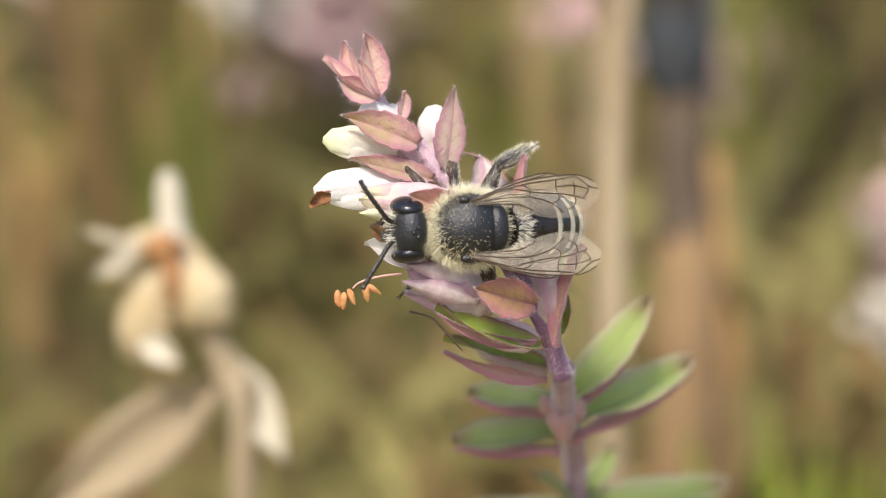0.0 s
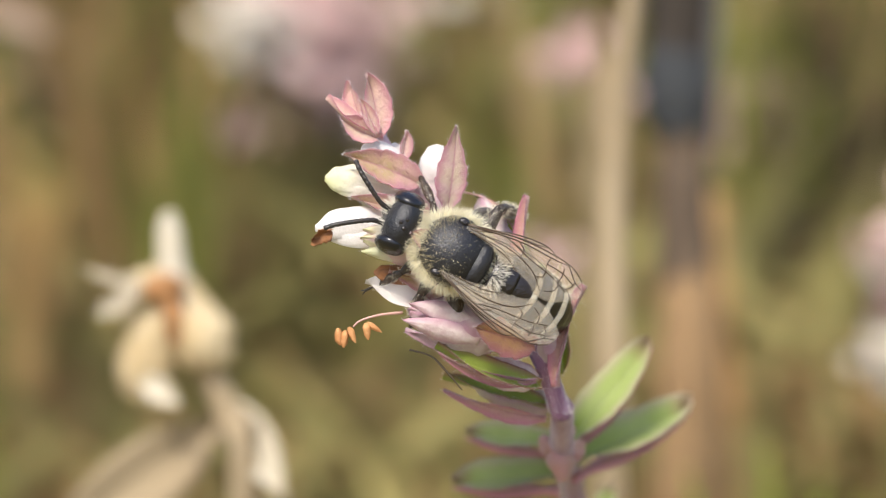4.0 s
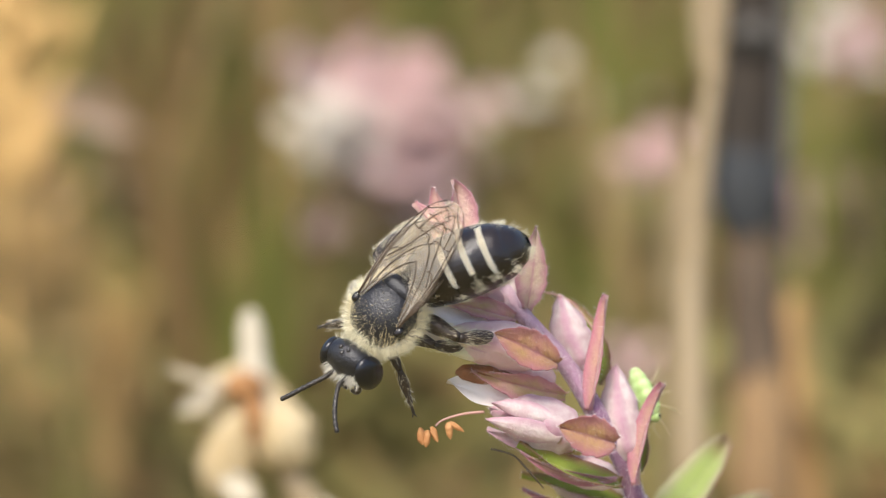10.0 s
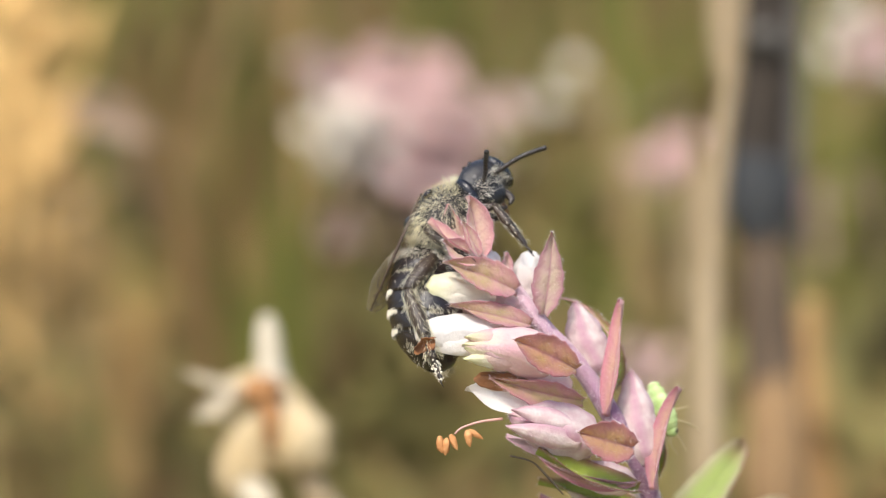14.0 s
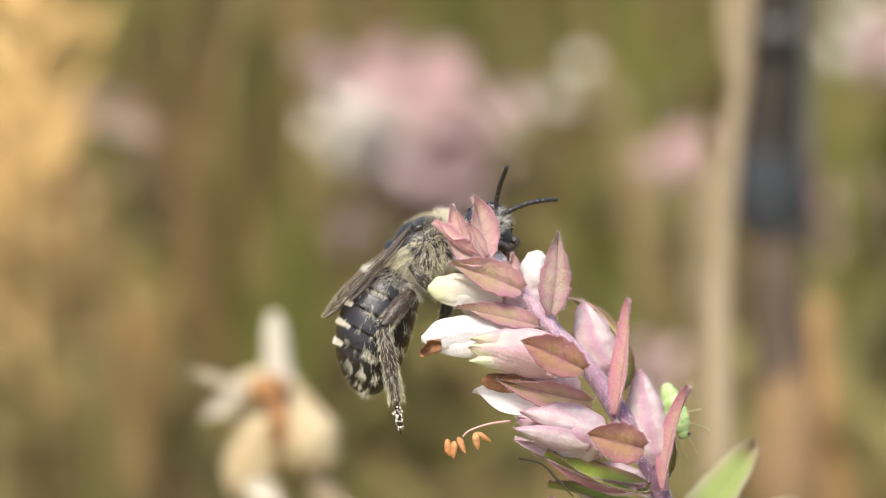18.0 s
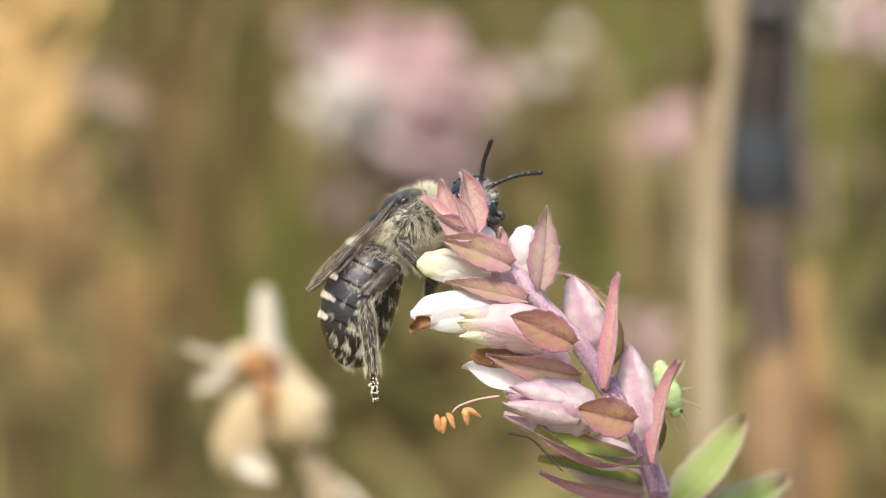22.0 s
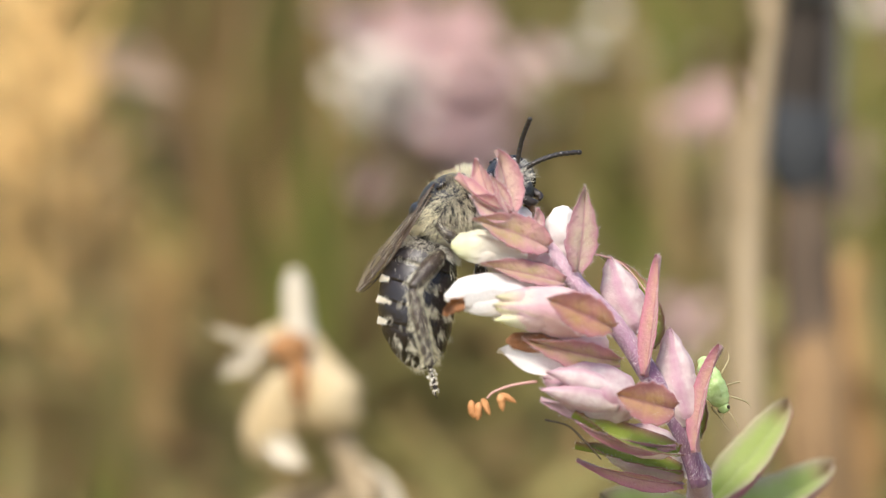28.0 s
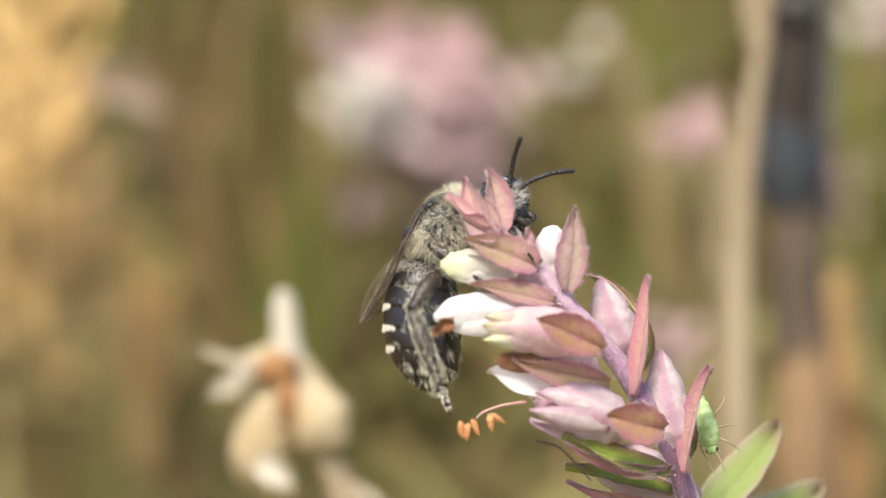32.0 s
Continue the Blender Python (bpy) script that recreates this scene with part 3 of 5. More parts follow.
    bract((1023, 505), (1036, 353), 58, "bract_rose", (-0.15, 0.1, 1), 0.10, 0.16, -0.4, -1.2, 0.04, 0.42)
    bract((997, 526), (848, 493), 48, "bract", (0, 0.5, 0.85), 0.10, 0.2, -0.6, -2.1, -0.02)
    bract((1084, 606), (966, 553), 70, "bract_red", (0.0, 0.15, 1), 0.12, 0.12, -2.4, -4.4, 0.02, 0.5, 0.14, 0.35, label="broad orange-pink bract with dark veins")
    bract((1097, 662), (925, 622), 56, "bract", (0.1, -0.3, 0.95), 0.10, 0.2, -0.5, -2.0, -0.03)
    bract((1112, 755), (958, 728), 50, "calyx", (0, -0.5, 0.85), 0.10, 0.25, -0.8, -1.8, -0.04)
    bract((1192, 748), (1088, 722), 74, "bract_red", (0.05, 0.1, 1), 0.16, 0.14, -1.0, -3.0, -0.02, 0.5, 0.16, 0.55, label="broad pinkish-brown bract with a dark midrib")
    bract((1146, 690), (1170, 476), 40, "bract_dark", (-0.75, 0.2, 0.7), 0.06, 0.3, -0.2, 0.0, 0.05, 0.45, 0.06, 0.8)
    bract((1238, 825), (1281, 638), 38, "bract_dark", (-0.7, 0.3, 0.65), 0.10, 0.35, 0.0, 0.4, -0.12, 0.5, 0.05, 0.9)
    bract((1150, 570), (1062, 478), 40, "leaf_lit", (0.3, 0.2, 0.9), 0.05, 0.3, 1.4, 1.6, 0.1)
    bract((1150, 640), (1150, 540), 40, "leaf_lit", (0.3, 0.2, 0.9), 0.05, 0.3, 1.6, 2.0, 0.1)
    bract((1240, 800), (1225, 680), 34, "leaf_lit", (-0.3, 0.2, 0.9), 0.05, 0.3, 1.2, 1.6, 0.1)
    bract((1200, 830), (1012, 762), 54, "leaf_lit", (-0.1, 0.75, 0.7), 0.06, 0.3, 0.2, -1.6, -0.14, 0.4, 0.06, label="green bract with a maroon margin")
    bract((1196, 812), (1020, 768), 26, "bract_dark", (-0.1, -0.4, 0.9), 0.06, 0.3, -0.2, -1.9, -0.2, 0.4, 0.0)
    bract((1205, 862), (1018, 818), 46, "leaf_lit", (-0.1, 0.8, 0.6), 0.08, 0.3, 2.6, 2.0, -0.05, 0.4, 0.3)
    bract((1210, 880), (1022, 836), 34, "bract_dark", (0, -0.5, 0.85), 0.08, 0.3, 2.4, 1.8, -0.08)
    # hanging anthers on a thread
    thread = [at(950, 700, -1.6), at(910, 706, -2.0), at(875, 718, -2.2), at(862, 730, -2.2)]
    part("filament", tube(thread, [0.00009, 0.00007, 0.00006, 0.00005], 18, 6), M["filament"], spike)
    bm = bmesh.new()
    for x, y, w, a in ((847, 752, 16, -0.1), (836, 748, 13, 0.2), (860, 744, 13, 0.45), (888, 736, 15, 0.15), (900, 729, 11, 1.0)):
        p = at(x, y, -2.2)
        d = (-UP * math.cos(a) + RIGHT * math.sin(a)) * 0.00042
        tube([p - d, p, p + d * 1.2], [0.00008, w * STEP * 0.5, w * STEP * 0.42, 0.00003], 10, 9, 0.7, face=TO, bm=bm, lump=0.9, seed=x)
    part("anther", bm, M["anther"], spike, "orange dried anthers on a thread")
    # a thin dark thread under the lower bracts and a silk strand
    part("withered_style", tube([at(965, 768, -1.2), at(1005, 778, -1.5), at(1030, 800, -1.5), at(1065, 838, -1.4)], [0.00006, 0.00005, 0.00007, 0.00004], 20, 6), M["fur_dark"], spike, "thin black withered style")
    part("style", tube([at(1035, 470, 0.5), at(1100, 490, 1), at(1150, 550, 1), at(1165, 590, 1)], [0.00006, 0.00005, 0.00005, 0.00004], 20, 6), M["filament"], spike, "thin pale style")
    return plant, spike, pivot - foot, young


plant, spike, spike_seat, young = build_plant()


def build_bug():
    bug = new("plant_bug")
    tagged(bug, "small green plant bug nymph clinging behind a bract", "bug")
    ORG[bug.name] = Vector()
    body = tube([(0, -1.55, 0), (0, -0.9, 0.1), (0, 0.1, 0.12), (0, 0.8, 0.05), (0, 1.2, 0)], [0.12, 0.36, 0.37, 0.53, 0.53, 0.65, 0.64, 0.71, 0.68, 0.68, 0.60, 0.57, 0.48, 0.42, 0.3], 48, 18, 0.7, face=(0, 0, 1))
    piece("body", body, M["bug"], bug, label="segmented lime-green body")
    piece("head", ball((0, 1.35, 0), 0.34, 0.28, 0.25, 14, 10), M["bug"], bug)
    for s in (-1, 1):
        piece("eye", ball((0.3 * s, 1.4, 0.05), 0.09, 0.11, 0.1, 10, 8), M["fur_dark"], bug)
        piece("antenna", tube([(0.15 * s, 1.55, 0), (0.35 * s, 1.95, 0.1), (0.3 * s, 2.6, -0.1)], [0.05, 0.035, 0.02], 12, 6), M["bug_leg"], bug)
        for y, r in ((0.8, 0.9), (0.3, 0.1), (-0.2, -0.9)):
            piece("leg", tube([(0.3 * s, y, -0.2), (0.75 * s, y + r * 0.3, -0.15), (0.95 * s, y + r * 0.75, -0.7), (1.0 * s, y + r * 1.1, -0.9)], [0.07, 0.055, 0.04, 0.02], 14, 6), M["bug_leg"], bug)
        for k in range(1):
            piece("wing_pad", ball((0.3 * s, 0.3, 0.4), 0.24, 0.5, 0.1, 12, 8), M["bug"], bug)
    return bug


bug = build_bug()


# ---- the meadow behind ----
def under(p, dx=0.0):
    return Vector((p.x + dx, p.y, 0.0))


# dark grey-brown stem with a blue-grey joint, tan below it
base = under(at(1440, 1000, 126))
dark = thing("woody_stem", base, "upright dark grey-brown dry stem with a swollen blue-grey joint", "stem")
part("upper_stem", tube([at(1424, 330, 130), at(1418, 200, 130), at(1420, 0, 131), at(1425, -260, 132)], [0.0030, 0.0035, 0.0039, 0.0039], 24, 14, lump=0.12), M["grey_stalk"], dark, "dark grey-brown bark")
part("joint", tube([at(1413, 205, 130), at(1415, 250, 130), at(1418, 290, 130), at(1422, 360, 130)], [0.0034, 0.0040, 0.0041, 0.0029], 14, 14, lump=0.15), M["node"], dark, "swollen blue-grey stem joint")
part("middle_stem", tube([at(1440, 640, 129), at(1432, 500, 129.5), at(1426, 330, 130)], [0.0031, 0.0029, 0.0025], 20, 14, lump=0.14), M["brown_bark"], dark, "grey-brown middle stem")
part("lower_stem", tube([base, at(1450, 950, 128), at(1440, 600, 129)], [0.0036, 0.0036, 0.0029], 20, 14, lump=0.14), M["grey_tan"], dark, "weathered orange-brown lower stem")
part("sheath", blade(at(1478, 380, 129), at(1486, -220, 129), 0.0015, TO, 0.02, 0.4, 0.0002, 14, 6, 0.5, rise=0.8, blunt=0.6), M["pale_bark"], dark, "pale grey torn bark along the stem")
part("leaf_scar", tube([at(1420, 26, 127.5), at(1424, 4, 127.5), at(1421, -22, 127.5)], [0.0012, 0.0029, 0.0016], 10, 12, 0.7, lump=0.7, seed=4), M["pale_bark"], dark, "whitish broken scar ring")


def dry_stalk(pts, radii, material, label, seed):
    """A dry stalk with joints and a torn leaf sheath."""
    rng = random.Random(seed)
    foot = under(pts[-1])
    st = thing("dry_stalk", foot, label, "stalk")
    path = [foot, *pts[::-1]]
    part("stem", tube(path, radii, 30, 12, lump=0.12), material, st)
    for s in (0.45, 0.72):
        c = spline(path, s)
        r = max(radii) * 0.9
        part("sheath", blade(c, c + UP * 0.014 + RIGHT * rng.choice((-1, 1)) * 0.002, r * 2.0, TO, 0.1, 0.4, 0.00012, 8, 4, 0.3, rise=0.8), material, st)
    return st


dry_stalk([at(1385, -260, 82), at(1372, 0, 82), at(1345, 240, 82), at(1325, 500, 82), at(1325, 1000, 80)], [0.0012, 0.0013, 0.0012, 0.0009, 0.0009, 0.0009], M["pale_tan"], "slender bleached dry stalk", 51)
dry_stalk([at(1512, 470, 175), at(1482, 750, 175), at(1490, 1000, 173)], [0.0042, 0.0044, 0.0040, 0.0012], M["orange_tan"], "thick orange-brown dry stalk", 52)
dry_stalk([at(1275, 250, 130), at(1290, 450, 130), at(1305, 900, 128)], [0.0018, 0.0019, 0.0017, 0.0008], M["tan"], "blurred tan dry stalk", 53)


def seed_pod():
    base = under(at(640, 1250, 58))
    pod = thing("seed_pod", base, "dry papery tan seed pod on a bleached stalk", "seed pod")
    c1, c2 = at(590, 735, 60), at(500, 775, 59)
    part("stalk", tube([base, at(655, 1050, 59), at(640, 900, 60), at(600, 800, 60), at(555, 690, 60)], [0.00117, 0.00117, 0.00129, 0.00105, 0.00140], 24, 12, lump=0.1), M["pale_tan"], pod, "bleached stalk")
    part("beak", tube([at(545, 690, 60), at(530, 600, 60), at(524, 545, 60), at(521, 500, 60)], [0.00187, 0.00117, 0.00105, 0.00094, 0.00047], 16, 12, lump=0.15), M["pod_white"], pod, "whitish pointed tip")
    part("husk", tube([at(535, 610, 60), at(555, 670, 60), at(590, 735, 59), at(625, 775, 59)], [0.0009, 0.0017, 0.0025, 0.0010], 18, 16, 0.85, 5, 0.08, TO, lump=0.2), M["pod"], pod, "swollen papery husk")
    part("husk", tube([at(540, 660, 61), at(505, 715, 60), at(480, 785, 60), at(510, 838, 60)], [0.0010, 0.0018, 0.0022, 0.0012], 18, 16, 0.8, 5, 0.08, TO, lump=0.2), M["pod"], pod, "curled papery husk")
    part("husk", tube([at(520, 610, 60), at(470, 640, 60), at(440, 700, 60)], [0.0010, 0.0012, 0.0005], 12, 12, 0.7, 5, 0.08, TO, lump=0.2), M["pod"], pod, "curled papery husk")
    part("patch", ball(at(512, 640, 58.2), 0.0016, 0.0009, 0.0012, 16, 12, lump=0.3), M["rust"], pod, "rust-brown inner husk")
    part("patch", tube([at(515, 640, 59), at(535, 690, 58.6), at(530, 740, 58.6)], [0.0009, 0.0013, 0.0006], 12, 10, 0.7, lump=0.3), M["rust"], pod, "rust-brown inner husk")
    for a, b, w in (((490, 640), (358, 600), 18), ((470, 640), (385, 690), 34), ((480, 635), (410, 668), 22), ((470, 800), (545, 850), 45)):
        part("sepal", blade(at(*a, 59), at(*b, 58), w * STEP * 1.46, TO, 0.1, 0.3, 0.00018, 10, 6, 0.5), M["pod_white"], pod, "curled bleached sepal")
    part("sepal", blade(at(640, 850, 60), at(735, 1030, 58), 80 * STEP * 1.46, TO, 0.1, 0.25, 0.00023, 10, 6, 0.4), M["pod_white"], pod, "curled bleached sepal")
    part("dry_leaf", blade(at(610, 880, 62), at(290, 1120, 64), 140 * STEP * 1.46, TO, 0.08, 0.2, 0.00023, 12, 6, 0.45), M["pale_tan"], pod, "long bleached dry leaf")
    return pod


seed_pod()


def far_flower(x, y, d, wide, high, pink, white, label, seed, green=0):
    """A blurred flower head: many small bracts and petals round a stem."""
    rng = random.Random(seed)
    k = (130 + d) / 130 * STEP
    c = at(x, y, d)
    foot = under(c, 0.004)
    fl = thing("bartsia_head", foot, label, "flower", "bartsia heads behind")
    part("stem", tube([foot, foot.lerp(c, 0.6), c], [0.0007, 0.0006, 0.0003], 14, 8), M["moss"], fl, "slender olive stem")
    for nm, mt, n, off in (("bract", "pink_flower", pink, 0.18 if white else 0.0), ("flower", "white_flower", white, -0.3 if pink else 0.0), ("leaf", "moss", green, 0.0)):
        for _ in range(n):
            a, r = rng.uniform(0, 6.28), abs(rng.gauss(0, 0.62))
            b = c + RIGHT * (r * math.cos(a) + off) * wide * k / 2 + UP * r * math.sin(a) * high * k / 2 + TO * rng.gauss(0, 0.15) * wide * k
            z = min(wide, high) * k
            dv = (RIGHT * rng.uniform(-1, 1) + UP * rng.uniform(-0.6, 1) + TO * rng.uniform(-0.3, 0.6)).normalized() * z * rng.uniform(0.28, 0.5)
            part(nm, blade(b - dv * 0.5, b + dv * 0.5, z * rng.uniform(0.2, 0.32), (TO + RIGHT * rng.uniform(-0.5, 0.5) + UP * rng.uniform(-0.2, 0.8)).normalized(), 0.1, 0.3, 0.00015, 6, 4, 0.45), M[mt], fl)
    return fl


far_flower(765, 175, 300, 220, 220, 120, 0, "large pink bartsia flower head, far out of focus", 1)
far_flower(680, 175, 290, 115, 130, 2, 90, "creamy white flower cluster, far out of focus", 2)
far_flower(690, 70, 310, 190, 90, 24, 6, "pale pink flower head, far out of focus", 3)
far_flower(780, 310, 320, 200, 110, 40, 4, "pale pink flower head, far out of focus", 16)
far_flower(1262, 250, 320, 130, 190, 24, 0, "pink flower head, far out of focus", 4)
far_flower(1570, 320, 320, 220, 200, 52, 0, "pink flower head, far out of focus", 5)
far_flower(1215, 600, 220, 90, 120, 24, 0, "pink flower head, far out of focus", 6)
far_flower(940, 800, 320, 150, 180, 26, 0, "pink flower head, far out of focus", 7)
far_flower(1835, 570, 180, 170, 190, 30, 3, "pink flower head, far out of focus", 8)
far_flower(1830, 760, 170, 110, 120, 0, 30, "creamy white flower cluster, far out of focus", 9)
far_flower(235, 320, 340, 110, 200, 22, 0, "dusky pink flower head, far out of focus", 10)
far_flower(1600, 20, 300, 130, 120, 24, 12, "pale pink flower head, far out of focus", 11)
far_flower(960, 230, 360, 120, 140, 0, 5, "cream flower cluster, far out of focus", 12, 16)
far_flower(1090, 120, 380, 170, 130, 0, 8, "yellowish cream flower cluster, far out of focus", 14, 16)
far_flower(480, 1010, 300, 170, 220, 24, 0, "dusky pink flower head, far out of focus", 15)


def plume(x, y, d, w, h, n, material, label, seed):
    """A dry grass panicle of many narrow spikelets."""
    rng = random.Random(seed)
    k = (130 + d) / 130 * STEP
    top, bot = at(x, y - h, d), at(x, y + h, d)
    g = thing("grass_panicle", under(bot), label, "grass", "dry grass behind")
    part("stem", tube([under(bot), bot, top], [0.0005, 0.0004, 0.0002], 14, 8), M["straw"], g)
    bm = bmesh.new()
    for _ in range(n * 2):
        s = rng.random()
        b = bot.lerp(top, s) + RIGHT * rng.gauss(0, 1) * w * k * 0.45 + TO * rng.gauss(0, 1) * w * k * 0.3
        dv = (UP + RIGHT * rng.uniform(-0.9, 0.9) + TO * rng.uniform(-0.5, 0.5)) * rng.uniform(0.004, 0.009)
        blade(b, b + dv, rng.uniform(0.0009, 0.0019), TO, 0.1, 0.2, 0.0001, 4, 2, 0.4, bm=bm)
    part("spikelet", bm, material, g, "golden dry spikelets", "stuff")
    return g


plume(40, 140, 190, 110, 250, 26, M["gold"], "golden dry grass panicle, out of focus", 20)
plume(110, 270, 210, 120, 260, 22, M["gold"], "golden dry grass panicle, out of focus", 21)
# two panicles in the brighter gold paint highlights among the spikelets
plume(30, 330, 200, 110, 240, 24, M["gold_highlight"], "golden dry grass panicle in a brighter highlight colour, out of focus", 23)
plume(100, 130, 170, 80, 200, 22, M["gold_highlight"], "golden dry grass panicle in a brighter highlight colour, out of focus", 24)
plume(120, 500, 230, 90, 200, 20, M["gold"], "sparse golden grass panicle, out of focus", 26)
plume(205, 470, 260, 70, 170, 24, M["straw"], "straw-coloured grass panicle, out of focus", 22)
plume(250, 300, 330, 90, 120, 26, M["dusty"], "dusty pinkish grass panicle, out of focus", 25)
# pale slanting dry leaf at the upper left
dl = thing("dry_leaf", under(at(170, 140, 220)), "pale slanting dry leaf, out of focus", "leaf")
part("leaf_blade", blade(at(150, 110, 220), at(335, 185, 215), 70 * STEP * 2.6, TO, 0.05, 0.2, 0.0002, 10, 6, 0.5), M["dusty"], dl, "dusty pinkish leaf blade")
part("stem", tube([under(at(170, 140, 220)), at(150, 300, 220), at(150, 110, 220)], [0.0008, 0.0007, 0.0005], 16, 8), M["straw"], dl)


def meadow(name, label, n, material, lo, hi, height, width, seed, xs=(-0.11, 0.15), wild=0.22):
    """Grass blades rooted in the soil behind the plant, joined: nobody could count them."""
    rng = random.Random(seed)
    bm = bmesh.new()
    for _ in range(n):
        d = rng.uniform(lo, hi)
        sp = 1 + d * 2.2
        h = height * rng.uniform(0.4, 1.2)
        b = Vector((rng.uniform(*xs) * sp, d, 0))
        t = b + Vector((rng.gauss(0, wild) * h, rng.gauss(0, wild * 0.7) * h, h))
        blade(b, t, width * rng.uniform(0.6, 1.4), Vector((rng.uniform(-0.6, 0.6), -1, 0.3)).normalized(), rng.uniform(-0.1, 0.1), 0.15, 0.0001, 6, 2, 0.3, bm=bm, rise=0.8)
    ob = new(name, finish(bm, name, material))
    return tagged(ob, label, "grass", kind="stuff")


meadow("dead_grass", "brown dead grass blades, out of focus", 200, M["brown_grass"], 0.32, 0.9, 0.12, 0.005, 31)
meadow("straw_grass", "straw-coloured dry grass blades, out of focus", 220, M["straw"], 0.3, 0.9, 0.11, 0.005, 32)
meadow("green_grass", "olive green grass blades, out of focus", 260, M["grass"], 0.3, 0.9, 0.10, 0.006, 33)
meadow("low_growth", "low brownish-olive leaves on the soil", 2600, M["brown_grass"], 0.09, 0.5, 0.018, 0.0045, 37, wild=1.2)
meadow("moss_growth", "low olive leaves on the soil", 2200, M["moss"], 0.09, 0.5, 0.022, 0.0045, 38, wild=1.0)
meadow("undergrowth", "low olive undergrowth leaves, out of focus", 2200, M["moss"], 0.26, 1.2, 0.04, 0.008, 34, wild=0.9)
meadow("leaf_litter", "dry straw-coloured leaf litter, out of focus", 2000, M["straw"], 0.26, 1.2, 0.026, 0.008, 36, wild=1.3)
meadow("far_meadow", "distant olive and straw meadow", 1500, M["moss"], 1.1, 4.5, 0.3, 0.05, 35, (-0.5, 0.5), 0.4)


def tuft(name, x, y, d, n, h, w, material, label, seed, spread=0.006):
    rng = random.Random(seed)
    top = at(x, y, d)
    base = under(top)
    g = thing(name, base, label, "grass", "grass tufts")
    for _ in range(n):
        b = base + Vector((rng.uniform(-1, 1), rng.uniform(-1, 1), 0)) * spread
        t = top + Vector((rng.gauss(0, spread), rng.gauss(0, spread), -rng.random() * h))
        part("grass_blade", blade(b, t, w * rng.uniform(0.7, 1.2), TO, rng.uniform(-0.06, 0.06), 0.15, 0.0001, 10, 4, 0.35, rise=0.8), material, g)
    return g


tuft("green_tuft", 1640, 60, 430, 5, 0.02, 0.008, M["lime"], "bright green grass tuft, out of focus", 41)
tuft("green_tuft", 520, 20, 260, 8, 0.03, 0.006, M["grass"], "upright green grass tuft, out of focus", 42)
tuft("green_tuft", 175, 520, 170, 4, 0.02, 0.003, M["grass"], "slender green grass tuft, out of focus", 43, 0.002)
tuft("green_tuft", 1700, 950, 115, 26, 0.012, 0.008, M["lime"], "bright green leafy tuft, out of focus", 44, 0.006)
tuft("green_tuft", 1650, -60, 300, 8, 0.03, 0.007, M["grass"], "dark olive grass tuft, out of focus", 57, 0.01)
tuft("straw_tuft", 415, -90, 270, 9, 0.03, 0.005, M["brown_grass"], "brown dead grass tuft, out of focus", 46)
tuft("straw_tuft", 240, -80, 330, 6, 0.03, 0.007, M["straw"], "straw-coloured grass tuft, out of focus", 47)
tuft("green_tuft", 1090, 420, 330, 6, 0.02, 0.011, M["grass"], "dark green grass tuft, out of focus", 48)

tuft("straw_tuft", 250, 180, 240, 5, 0.03, 0.004, M["gold"], "golden dry grass tuft, out of focus", 49)
# added dark blades: shade in the meadow at the right, done by colour
tuft("shade_tuft", 1730, 150, 300, 15, 0.02, 0.008, M["shade_grass"], "dark brown tuft put in for background shade, out of focus", 55, 0.012)
tuft("shade_tuft", 1800, 40, 330, 14, 0.02, 0.008, M["shade_grass"], "dark brown tuft put in for background shade, out of focus", 56, 0.012)


# ---- the bee ----
def ellipse_spots(n, c, r, keep, rng, jitter=0.35):
    """Even spots on an ellipsoid where keep(unit normal) allows."""
    out = []
    for i in range(n):
        z = 1 - 2 * (i + 0.5) / n
        a = i * 2.399963 + rng.uniform(-jitter, jitter)
        h = math.sqrt(max(0, 1 - z * z))
        u = Vector((h * math.cos(a), h * math.sin(a), z))
        k = keep(u)
        if k and rng.random() < k:
            out.append((Vector((c[0] + u.x * r[0], c[1] + u.y * r[1], c[2] + u.z * r[2])), Vector((u.x / r[0], u.y / r[1], u.z / r[2])).normalized()))
    return out


